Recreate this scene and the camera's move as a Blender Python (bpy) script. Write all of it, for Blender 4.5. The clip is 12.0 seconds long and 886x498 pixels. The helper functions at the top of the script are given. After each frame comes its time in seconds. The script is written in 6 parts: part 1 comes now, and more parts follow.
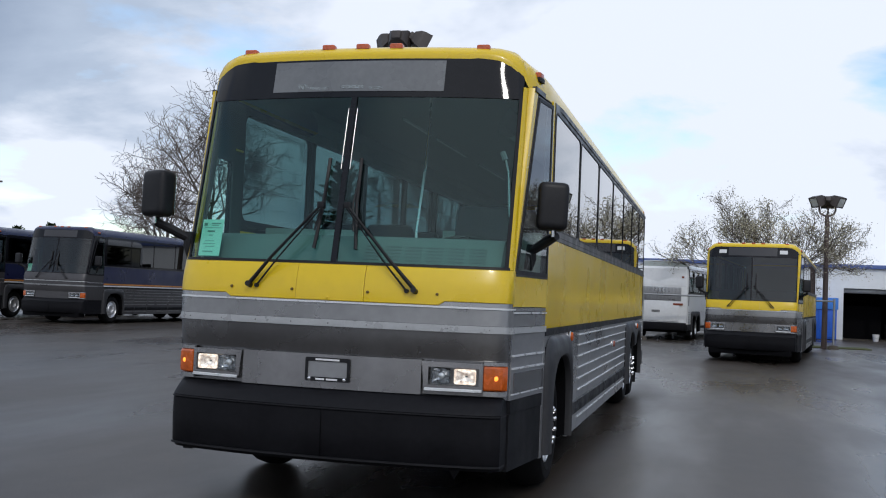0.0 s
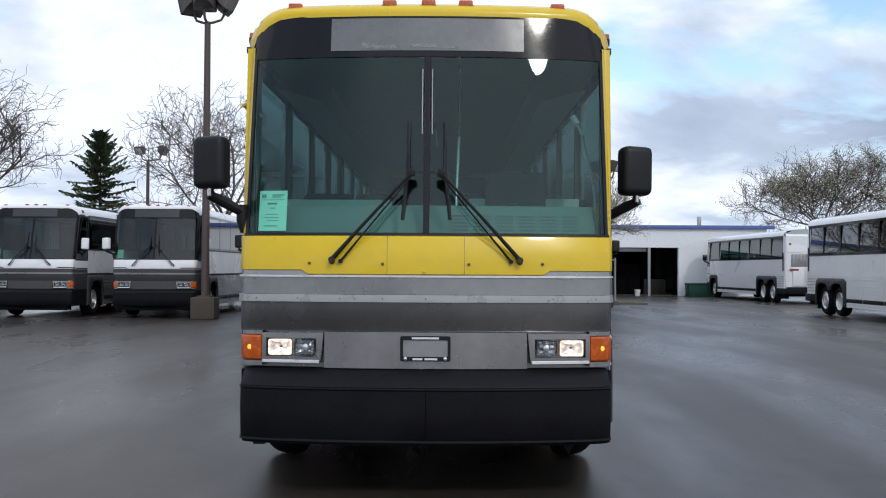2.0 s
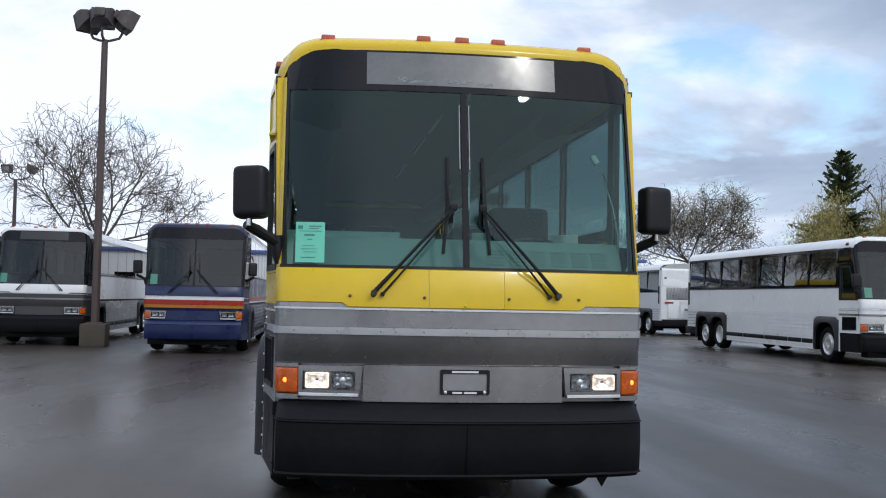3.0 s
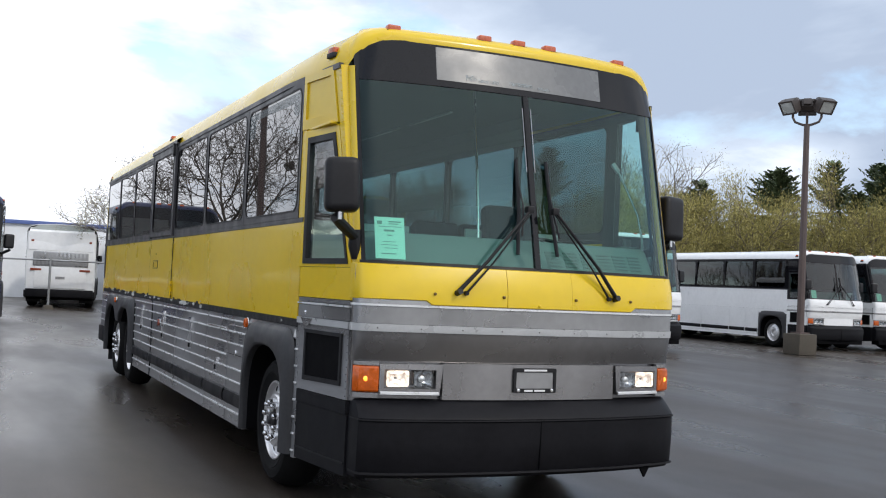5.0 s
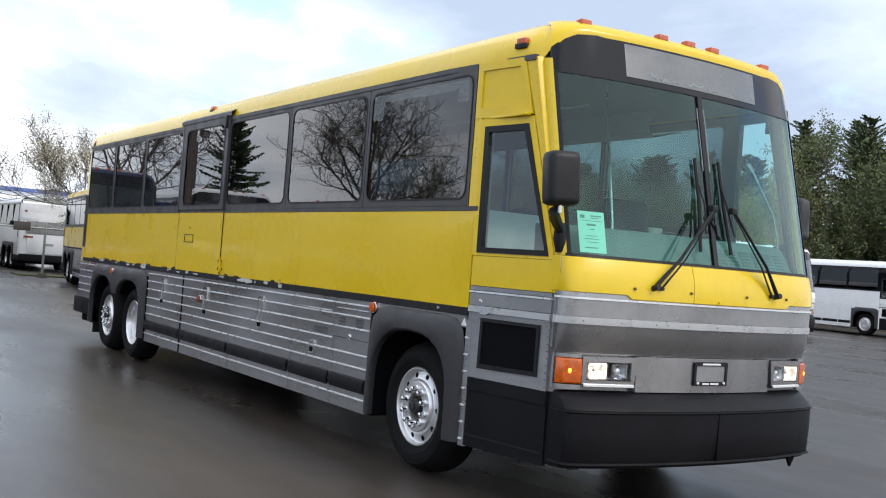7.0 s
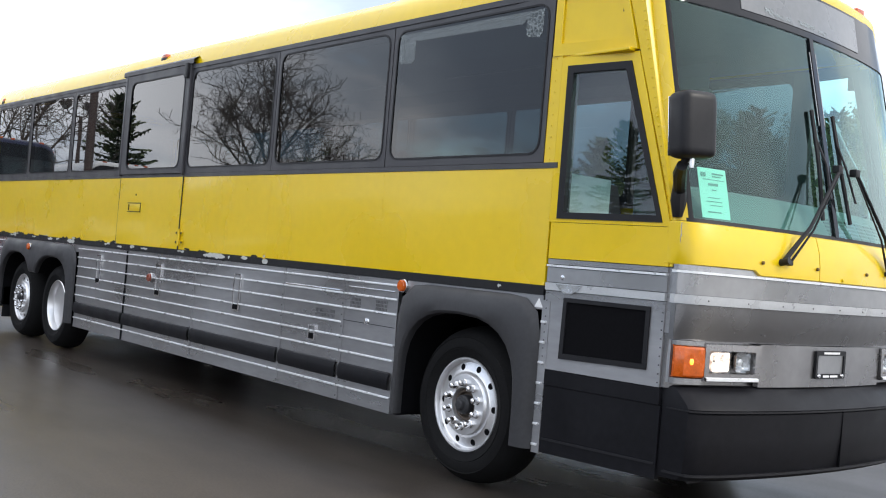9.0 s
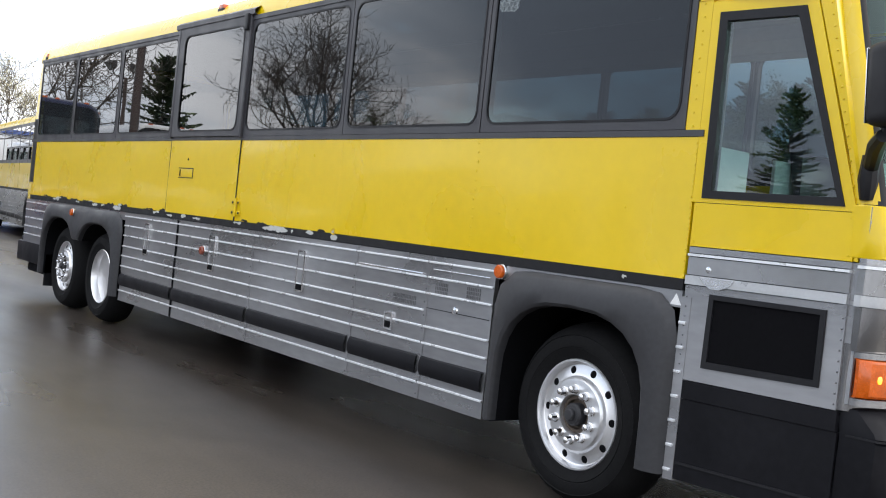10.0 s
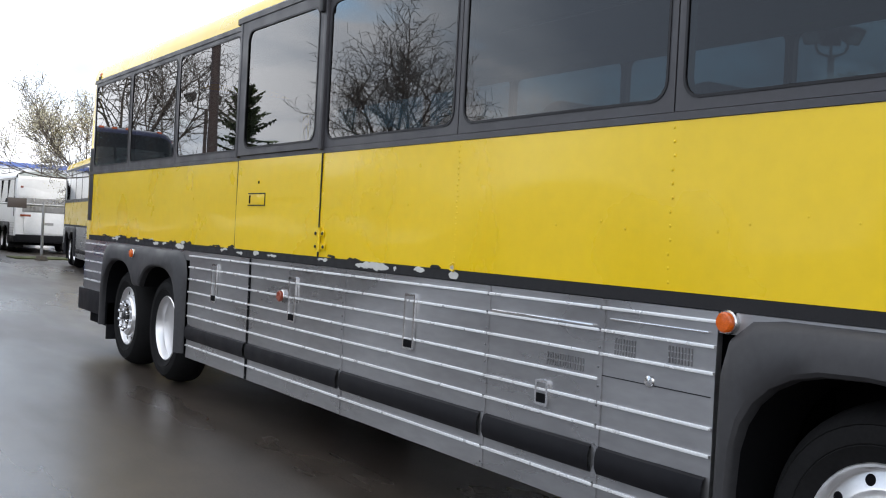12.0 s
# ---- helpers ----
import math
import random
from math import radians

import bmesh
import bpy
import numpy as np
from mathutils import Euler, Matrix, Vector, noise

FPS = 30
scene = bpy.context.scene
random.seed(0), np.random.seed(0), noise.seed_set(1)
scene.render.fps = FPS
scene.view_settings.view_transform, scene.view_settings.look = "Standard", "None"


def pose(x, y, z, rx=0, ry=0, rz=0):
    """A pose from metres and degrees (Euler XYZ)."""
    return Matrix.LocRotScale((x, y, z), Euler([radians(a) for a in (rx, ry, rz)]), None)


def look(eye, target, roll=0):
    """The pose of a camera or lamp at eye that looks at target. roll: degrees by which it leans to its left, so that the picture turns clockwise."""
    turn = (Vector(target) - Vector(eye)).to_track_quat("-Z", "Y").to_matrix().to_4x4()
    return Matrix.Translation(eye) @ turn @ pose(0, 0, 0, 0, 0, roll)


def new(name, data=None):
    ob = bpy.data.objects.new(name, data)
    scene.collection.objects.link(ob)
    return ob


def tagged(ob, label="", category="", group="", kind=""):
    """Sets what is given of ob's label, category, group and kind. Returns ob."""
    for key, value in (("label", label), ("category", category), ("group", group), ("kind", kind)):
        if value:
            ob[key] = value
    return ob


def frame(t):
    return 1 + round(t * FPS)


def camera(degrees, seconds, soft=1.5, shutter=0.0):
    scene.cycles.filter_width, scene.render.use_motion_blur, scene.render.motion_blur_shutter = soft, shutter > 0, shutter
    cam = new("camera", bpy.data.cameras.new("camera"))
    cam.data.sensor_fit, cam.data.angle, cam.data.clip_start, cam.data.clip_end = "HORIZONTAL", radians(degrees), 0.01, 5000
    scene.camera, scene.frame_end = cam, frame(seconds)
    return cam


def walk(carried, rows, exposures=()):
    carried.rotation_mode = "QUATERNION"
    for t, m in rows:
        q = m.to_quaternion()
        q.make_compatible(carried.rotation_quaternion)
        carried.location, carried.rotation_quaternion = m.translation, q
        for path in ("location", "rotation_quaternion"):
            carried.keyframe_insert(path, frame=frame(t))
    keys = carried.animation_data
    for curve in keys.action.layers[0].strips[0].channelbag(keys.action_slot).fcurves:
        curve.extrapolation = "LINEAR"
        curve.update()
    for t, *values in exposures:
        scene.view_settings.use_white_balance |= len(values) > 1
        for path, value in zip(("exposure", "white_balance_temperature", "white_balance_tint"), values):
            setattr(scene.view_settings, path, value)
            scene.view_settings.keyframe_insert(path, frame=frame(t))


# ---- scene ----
cam = camera(46.6, 12.0, soft=1.1)
PATH = [
    (0, (2.488, -6.556, 1.495), (1.976, -4.624, 1.583), 2.4),
    (0.5, (1.873, -6.598, 1.497), (1.483, -4.638, 1.568), 1.9),
    (1, (1.299, -6.558, 1.477), (1.047, -4.574, 1.527), 1.5),
    (1.5, (0.687, -6.567, 1.489), (0.55, -4.572, 1.538), 0.1),
    (2, (0.143, -6.521, 1.463), (0.132, -4.521, 1.501), 0.3),
    (2.5, (-0.446, -6.513, 1.477), (-0.356, -4.515, 1.503), 1.6),
    (3, (-0.994, -6.515, 1.487), (-0.737, -4.534, 1.583), 1.1),
    (3.2, (-1.213, -6.499, 1.478), (-0.884, -4.528, 1.562), 0.4),
    (4.8, (-3.209, -5.933, 1.519), (-2.409, -4.101, 1.591), 4.4),
    (5, (-3.419, -5.858, 1.545), (-2.571, -4.048, 1.617), 2.6),
    (5.5, (-3.932, -5.606, 1.505), (-3.013, -3.83, 1.567), 4.5),
    (6, (-4.415, -5.406, 1.506), (-3.419, -3.673, 1.561), 2.7),
    (6.5, (-4.919, -5.187, 1.511), (-3.857, -3.493, 1.551), 3.6),
    (7, (-5.332, -4.837, 1.535), (-4.24, -3.162, 1.571), 4.4),
    (7.2, (-5.441, -4.734, 1.467), (-4.358, -3.054, 1.511), 4.0),
    (8.8, (-5.573, -3.31, 1.384), (-4.322, -1.749, 1.42), 4.2),
    (9, (-5.486, -3.112, 1.353), (-4.204, -1.577, 1.38), 4.8),
    (9.5, (-5.289, -2.624, 1.399), (-4.043, -1.059, 1.396), 3.9),
    (10, (-5.158, -2.124, 1.391), (-3.93, -0.546, 1.351), 6.0),
    (10.5, (-4.901, -1.664, 1.447), (-3.736, -0.042, 1.359), 4.7),
    (11, (-4.829, -1.182, 1.315), (-3.755, 0.502, 1.22), 9.1),
    (11.5, (-4.574, -0.778, 1.35), (-3.465, 0.885, 1.289), 5.6),
    (12, (-4.245, -0.311, 1.432), (-3.154, 1.365, 1.412), 3.0),
]
walk(cam, [(t, look(eye, target, roll)) for t, eye, target, roll in PATH],
     exposures=[(0.0, -0.36, 6250, 10), (1.5, -0.15, 6300, 10), (3.2, -0.14, 6250, 10), (5.0, 0.20, 6650, 10), (6.0, 0.34, 6650, 10), (7.2, 0.52, 6650, 10), (9.0, 0.80, 6700, 10), (10.0, 0.98, 6800, 10), (11.0, 1.08, 6850, 10), (12.0, 0.90, 6800, 10)])

# ---- world, sun, exposure ----
SUN_AZ, SUN_EL = radians(156.0), radians(38.0)   # azimuth from +y towards +x
world = bpy.data.worlds.new("sky")
scene.world = world
world.use_nodes = True
wn, wl = world.node_tree.nodes, world.node_tree.links
wn.clear()
w_out, w_bg = wn.new("ShaderNodeOutputWorld"), wn.new("ShaderNodeBackground")
w_sky = wn.new("ShaderNodeTexSky")
w_sky.sky_type = 'NISHITA'
w_sky.sun_disc = False
w_sky.sun_elevation, w_sky.sun_rotation = SUN_EL, SUN_AZ
w_sky.dust_density = 0.6
w_geo = wn.new("ShaderNodeTexCoord")
w_sep = wn.new("ShaderNodeSeparateXYZ")
wl.new(w_geo.outputs["Generated"], w_sep.inputs[0])
w_h = wn.new("ShaderNodeMath"); w_h.operation = 'MAXIMUM'; w_h.inputs[1].default_value = 0.0
wl.new(w_sep.outputs["Z"], w_h.inputs[0])
w_a = wn.new("ShaderNodeMath"); w_a.operation = 'ADD'; w_a.inputs[1].default_value = 0.22
wl.new(w_h.outputs[0], w_a.inputs[0])
w_dx = wn.new("ShaderNodeMath"); w_dx.operation = 'DIVIDE'
w_dy = wn.new("ShaderNodeMath"); w_dy.operation = 'DIVIDE'
wl.new(w_sep.outputs["X"], w_dx.inputs[0]); wl.new(w_a.outputs[0], w_dx.inputs[1])
wl.new(w_sep.outputs["Y"], w_dy.inputs[0]); wl.new(w_a.outputs[0], w_dy.inputs[1])
w_cmb = wn.new("ShaderNodeCombineXYZ")
wl.new(w_dx.outputs[0], w_cmb.inputs[0]); wl.new(w_dy.outputs[0], w_cmb.inputs[1])


def sky_noise(scale, detail, offset):
    mp = wn.new("ShaderNodeMapping")
    mp.inputs["Location"].default_value = offset
    wl.new(w_cmb.outputs[0], mp.inputs[0])
    nz = wn.new("ShaderNodeTexNoise")
    nz.inputs["Scale"].default_value = scale
    nz.inputs["Detail"].default_value = detail
    nz.inputs["Roughness"].default_value = 0.55
    nz.inputs["Distortion"].default_value = 0.25
    wl.new(mp.outputs[0], nz.inputs["Vector"])
    return nz


def sky_ramp(src, stops):
    rp = wn.new("ShaderNodeValToRGB")
    el = rp.color_ramp.elements
    while len(el) < len(stops):
        el.new(0.5)
    for e, (p, c) in zip(el, stops):
        e.position, e.color = p, (*c, 1)
    wl.new(src, rp.inputs[0])
    return rp


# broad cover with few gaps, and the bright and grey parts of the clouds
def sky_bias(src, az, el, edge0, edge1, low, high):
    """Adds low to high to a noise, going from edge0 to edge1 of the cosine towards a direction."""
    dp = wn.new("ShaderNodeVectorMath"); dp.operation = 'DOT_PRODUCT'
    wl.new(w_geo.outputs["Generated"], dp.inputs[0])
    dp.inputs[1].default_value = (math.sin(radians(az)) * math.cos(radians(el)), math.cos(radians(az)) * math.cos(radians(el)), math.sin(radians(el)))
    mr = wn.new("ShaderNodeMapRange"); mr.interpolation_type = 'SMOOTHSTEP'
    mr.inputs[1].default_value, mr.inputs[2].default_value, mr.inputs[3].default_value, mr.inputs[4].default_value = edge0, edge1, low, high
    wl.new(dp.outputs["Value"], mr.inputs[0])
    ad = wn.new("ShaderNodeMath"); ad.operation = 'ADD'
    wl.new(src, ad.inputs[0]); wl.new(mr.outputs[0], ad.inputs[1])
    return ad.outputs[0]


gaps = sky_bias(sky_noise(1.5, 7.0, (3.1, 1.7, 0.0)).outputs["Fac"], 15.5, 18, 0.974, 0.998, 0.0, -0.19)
cover = sky_ramp(gaps, [(0.31, (0, 0, 0)), (0.43, (1, 1, 1))])
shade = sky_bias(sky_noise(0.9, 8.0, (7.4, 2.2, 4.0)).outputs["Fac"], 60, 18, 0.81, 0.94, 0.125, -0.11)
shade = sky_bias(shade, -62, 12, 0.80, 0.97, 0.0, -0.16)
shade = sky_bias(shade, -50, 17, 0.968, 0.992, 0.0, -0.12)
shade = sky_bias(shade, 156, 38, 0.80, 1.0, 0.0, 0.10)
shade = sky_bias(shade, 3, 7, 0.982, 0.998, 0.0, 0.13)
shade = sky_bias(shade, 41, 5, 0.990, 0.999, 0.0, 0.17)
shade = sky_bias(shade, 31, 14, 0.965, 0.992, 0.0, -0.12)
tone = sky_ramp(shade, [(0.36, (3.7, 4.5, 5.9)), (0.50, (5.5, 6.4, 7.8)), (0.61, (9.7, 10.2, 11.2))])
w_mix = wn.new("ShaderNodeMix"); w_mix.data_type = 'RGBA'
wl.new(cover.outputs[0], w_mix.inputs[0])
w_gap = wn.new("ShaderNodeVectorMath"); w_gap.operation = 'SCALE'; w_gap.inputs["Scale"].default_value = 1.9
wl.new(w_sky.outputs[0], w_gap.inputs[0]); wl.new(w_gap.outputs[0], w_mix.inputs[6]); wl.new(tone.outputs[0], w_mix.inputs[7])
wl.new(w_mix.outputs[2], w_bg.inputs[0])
w_bg.inputs[1].default_value = 0.115
wl.new(w_bg.outputs[0], w_out.inputs[0])

sun = new("sun", bpy.data.lights.new("sun", 'SUN'))
sun.data.energy, sun.data.angle, sun.data.color = 0.9, radians(5), (1.0, 0.95, 0.87)
sun.matrix_world = look((0, 0, 0), (-math.sin(SUN_AZ) * math.cos(SUN_EL), -math.cos(SUN_AZ) * math.cos(SUN_EL), -math.sin(SUN_EL)))


# ---- materials ----
def lin(v):
    return tuple(((c / 255) / 12.92 if c / 255 < 0.04045 else ((c / 255 + 0.055) / 1.055) ** 2.4) for c in v)


def mat(name, color, rough=0.5, metal=0.0, var=0.12, scale=6.0, bump=0.0, bump_scale=60.0, coat=0.0, rvar=0.1, emit=None, stretch=None, island=0.0, bump_dist=0.01, spec=0.5):
    m = bpy.data.materials.new(name)
    m.use_nodes = True
    n, l = m.node_tree.nodes, m.node_tree.links
    b = n["Principled BSDF"]
    b.inputs["Metallic"].default_value = metal
    b.inputs["Specular IOR Level"].default_value = spec
    b.inputs["Coat Weight"].default_value = coat
    b.inputs["Coat Roughness"].default_value = 0.06
    tc = n.new("ShaderNodeTexCoord")
    src = tc.outputs["Object"]
    if stretch:
        mp = n.new("ShaderNodeMapping")
        mp.inputs["Scale"].default_value = stretch
        l.new(src, mp.inputs[0])
        src = mp.outputs[0]
    n1, n2 = n.new("ShaderNodeTexNoise"), n.new("ShaderNodeTexNoise")
    n1.inputs["Scale"].default_value, n1.inputs["Detail"].default_value = scale, 5
    n2.inputs["Scale"].default_value, n2.inputs["Detail"].default_value = scale * 9, 4
    l.new(src, n1.inputs["Vector"]); l.new(src, n2.inputs["Vector"])
    ad = n.new("ShaderNodeMath"); ad.operation = 'ADD'
    l.new(n1.outputs["Fac"], ad.inputs[0]); l.new(n2.outputs["Fac"], ad.inputs[1])
    mr = n.new("ShaderNodeMapRange")
    mr.inputs[1].default_value, mr.inputs[2].default_value = 0.6, 1.4
    mr.inputs[3].default_value, mr.inputs[4].default_value = 1 - var, 1 + var
    l.new(ad.outputs[0], mr.inputs[0])
    fac = mr.outputs[0]
    if island:
        gi = n.new("ShaderNodeNewGeometry")
        r2 = n.new("ShaderNodeMapRange")
        r2.inputs[3].default_value, r2.inputs[4].default_value = 1 - island, 1 + island
        l.new(gi.outputs["Random Per Island"], r2.inputs[0])
        mu = n.new("ShaderNodeMath"); mu.operation = 'MULTIPLY'
        l.new(fac, mu.inputs[0]); l.new(r2.outputs[0], mu.inputs[1])
        fac = mu.outputs[0]
    vm = n.new("ShaderNodeVectorMath"); vm.operation = 'SCALE'
    vm.inputs[0].default_value = color
    l.new(fac, vm.inputs["Scale"])
    l.new(vm.outputs[0], b.inputs["Base Color"])
    rr = n.new("ShaderNodeMapRange")
    rr.inputs[1].default_value, rr.inputs[2].default_value = 0.35, 0.65
    rr.inputs[3].default_value, rr.inputs[4].default_value = max(0.02, rough - rvar), min(1, rough + rvar)
    l.new(n1.outputs["Fac"], rr.inputs[0])
    l.new(rr.outputs[0], b.inputs["Roughness"])
    if bump:
        nb = n.new("ShaderNodeTexNoise")
        nb.inputs["Scale"].default_value, nb.inputs["Detail"].default_value = bump_scale, 3
        l.new(src, nb.inputs["Vector"])
        bp = n.new("ShaderNodeBump")
        bp.inputs["Strength"].default_value, bp.inputs["Distance"].default_value = bump, bump_dist
        l.new(nb.outputs["Fac"], bp.inputs["Height"])
        l.new(bp.outputs[0], b.inputs["Normal"])
    if emit:
        b.inputs["Emission Color"].default_value = (*emit[:3], 1)
        b.inputs["Emission Strength"].default_value = emit[3]
    return m


def glass(name, tint, facing=0.04, rough=0.0, gloss=(1.0, 1.0, 1.0)):
    """A clear pane: tinted see-through, with gloss that rises towards grazing (facing: its share head-on)."""
    m = bpy.data.materials.new(name)
    m.use_nodes = True
    n, l = m.node_tree.nodes, m.node_tree.links
    n.clear()
    out, mx, tr, gl, lw = (n.new("ShaderNode" + k) for k in ("OutputMaterial", "MixShader", "BsdfTransparent", "BsdfGlossy", "LayerWeight"))
    tr.inputs[0].default_value = (*tint, 1)
    gl.inputs["Color"].default_value = (*gloss, 1)
    gl.inputs["Roughness"].default_value = rough
    lw.inputs["Blend"].default_value = 0.5
    pw = n.new("ShaderNodeMath"); pw.operation = 'POWER'; pw.inputs[1].default_value = 3.7
    mr = n.new("ShaderNodeMapRange")
    mr.inputs[3].default_value, mr.inputs[4].default_value = facing, 1.0
    l.new(lw.outputs["Facing"], pw.inputs[0]); l.new(pw.outputs[0], mr.inputs[0])
    tc, nz, bp = n.new("ShaderNodeTexCoord"), n.new("ShaderNodeTexNoise"), n.new("ShaderNodeBump")
    nz.inputs["Scale"].default_value = 1.1
    l.new(tc.outputs["Object"], nz.inputs["Vector"])
    bp.inputs["Strength"].default_value, bp.inputs["Distance"].default_value = 0.05, 0.012
    l.new(nz.outputs["Fac"], bp.inputs["Height"])
    l.new(bp.outputs[0], gl.inputs["Normal"])
    l.new(mr.outputs[0], mx.inputs[0]); l.new(tr.outputs[0], mx.inputs[1]); l.new(gl.outputs[0], mx.inputs[2])
    l.new(mx.outputs[0], out.inputs[0])
    return m


def lit_lamp(name):
    """A lit sealed-beam reflector: warm, uneven, hottest in the middle facets."""
    m = mat(name, (0.8, 0.78, 0.72), 0.15, metal=0.8)
    n, l = m.node_tree.nodes, m.node_tree.links
    v, r = n.new("ShaderNodeTexVoronoi"), n.new("ShaderNodeValToRGB")
    tc = n.new("ShaderNodeTexCoord")
    v.inputs["Scale"].default_value = 34
    l.new(tc.outputs["Object"], v.inputs["Vector"])
    r.color_ramp.elements[0].position, r.color_ramp.elements[0].color = 0.1, (0.95, 0.84, 0.74, 1)
    r.color_ramp.elements[1].position, r.color_ramp.elements[1].color = 0.75, (0.26, 0.17, 0.13, 1)
    l.new(v.outputs["Distance"], r.inputs[0])
    p = n["Principled BSDF"]
    l.new(r.outputs[0], p.inputs["Emission Color"])
    p.inputs["Emission Strength"].default_value = 1.2
    return m


YELLOW = mat("yellow_paint", (0.75, 0.515, 0.002), 0.30, var=0.05, scale=1.2, coat=0.24, rvar=0.06, bump=0.05, bump_scale=2.5, bump_dist=0.02)
WHITE = mat("white_paint", (0.82, 0.83, 0.84), 0.35, var=0.06, scale=1.0, coat=0.4, rvar=0.08)
NAVY = mat("navy_paint", (0.010, 0.014, 0.055), 0.35, var=0.12, scale=1.5, coat=0.15)
BLUE = mat("blue_paint", (0.007, 0.017, 0.075), 0.32, var=0.12, scale=1.5, coat=0.2)
REDST = mat("red_stripe", (0.35, 0.03, 0.02), 0.35, var=0.1)
ORANGEST = mat("orange_stripe", (0.50, 0.20, 0.03), 0.35, var=0.1)
GREYM = mat("grey_metal_paint", (0.25, 0.247, 0.25), 0.25, metal=0.9, var=0.10, scale=2.0, rvar=0.10, bump=0.03, bump_scale=3.0, bump_dist=0.02)
GREYL = mat("light_grey_metal", (0.36, 0.36, 0.365), 0.30, metal=0.75, var=0.10, scale=2.0, rvar=0.10)
LINE = mat("bright_moulding", (0.84, 0.85, 0.86), 0.34, metal=0.5, var=0.06, scale=9.0)
PANELG = mat("front_panel_grey", (0.315, 0.308, 0.312), 0.28, metal=0.85, var=0.10, scale=2.0)
HUBRUST = mat("rusty_hub", (0.085, 0.065, 0.050), 0.7, metal=0.3, var=0.4, scale=30)
SKIRT = mat("brushed_skirt", (0.36, 0.36, 0.37), 0.34, metal=0.8, var=0.14, scale=3.0, rvar=0.1, bump=0.06, bump_scale=2.0, bump_dist=0.02, stretch=(1, 0.25, 1))
CHROME = mat("bright_trim", (0.78, 0.78, 0.79), 0.18, metal=1.0, var=0.06, scale=8.0)
ALU = mat("polished_aluminium", (0.76, 0.76, 0.77), 0.34, metal=0.85, var=0.05, scale=14.0, rvar=0.05)
TRIMW = mat("pale_trim", (0.50, 0.51, 0.52), 0.35, metal=0.3, var=0.08, scale=9.0)
BLACKP = mat("black_plastic", (0.010, 0.010, 0.012), 0.48, var=0.25, scale=5.0, bump=0.10, bump_scale=220, bump_dist=0.002, spec=0.3)
BUMPER = mat("black_bumper_vinyl", (0.0085, 0.0085, 0.0105), 0.46, var=0.3, scale=3.0, bump=0.12, bump_scale=260, bump_dist=0.002, spec=0.14)
FENDER = mat("dark_grey_fender", (0.029, 0.029, 0.032), 0.55, var=0.25, scale=4.0, bump=0.08, bump_scale=150, bump_dist=0.002, spec=0.45)
FRAME = mat("window_frame_grey", (0.040, 0.039, 0.044), 0.42, var=0.15, scale=4.0)
GLOSSB = mat("glossy_black_mask", (0.008, 0.008, 0.010), 0.07, var=0.2, scale=2.0, coat=0.0, rvar=0.02, spec=0.30)
# Near-black for black parts, undersides and the shade in wells and openings.
DARK = mat("black_and_shade", (0.005, 0.005, 0.006), 0.85, var=0.3, spec=0.06)
TYRE = mat("tyre_rubber", (0.0095, 0.0095, 0.0100), 0.78, var=0.35, scale=7.0, bump=0.2, bump_scale=90, bump_dist=0.003, spec=0.10)
AMBER = mat("amber_lens", (0.43, 0.078, 0.003), 0.22, var=0.45, scale=22, coat=0.3, emit=(1.0, 0.15, 0.008, 0.06))
REDLENS = mat("red_lens", (0.24, 0.045, 0.02), 0.32, var=0.08, scale=20, coat=0.5)
BULB = mat("lit_bulb", (1, 0.6, 0.1), 0.3, emit=(1.0, 0.27, 0.018, 1.7))
LAMPON = lit_lamp("headlamp_lit")
REFLECT = mat("lamp_reflector", (0.45, 0.46, 0.48), 0.14, metal=1.0, var=0.25, scale=22)
DESTG = mat("roller_blind_glass", (0.15, 0.155, 0.16), 0.30, var=0.15, scale=3.0, coat=0.25)
PAPER = mat("mint_paper", (0.42, 0.72, 0.60), 0.6, var=0.05)
INK = mat("ink_bar", (0.15, 0.26, 0.22), 0.6, var=0.05)
BARW = mat("white_bars", (0.75, 0.75, 0.75), 0.5, var=0.05)
LINER = mat("dark_cab_lining", (0.07, 0.08, 0.08), 0.7, var=0.15, scale=6)
SLOT = mat("vent_slot", (0.13, 0.13, 0.135), 0.6, var=0.1)
SEAT = mat("seat_fabric", (0.030, 0.032, 0.045), 0.9, var=0.4, scale=18, bump=0.3, bump_scale=200)
DASH = mat("dash_plastic", (0.105, 0.135, 0.13), 0.6, var=0.15, scale=6)
INTER = mat("interior_panel", (0.40, 0.44, 0.43), 0.7, var=0.12, scale=3)
STEEL = mat("stainless_pole", (0.6, 0.6, 0.6), 0.25, metal=1.0, var=0.05)
CHIP = mat("chipped_bare_patch", (0.50, 0.50, 0.48), 0.6, var=0.15, scale=20)
SCUFF = mat("old_paint_edge", (0.013, 0.013, 0.015), 0.6, var=0.3, scale=15, spec=0.25)
WSGLASS = glass("windshield_glass", (0.62, 0.95, 0.88), 0.050, gloss=(0.72, 0.90, 0.88))
SIDEGLASS = glass("tinted_side_glass", (0.12, 0.165, 0.18), 0.048)
DOORGLASS = glass("door_glass", (0.74, 0.865, 0.856), 0.085)
BGWS = glass("parked_windshield", (0.36, 0.58, 0.53), 0.056)
BGSIDE = glass("parked_side_glass", (0.03, 0.035, 0.04), 0.07)
GREYD = mat("dark_grey_paint", (0.075, 0.072, 0.075), 0.40, metal=0.4, var=0.15, scale=2.0)
LENSG = glass("lamp_lens", (0.97, 0.98, 0.98), 0.03)
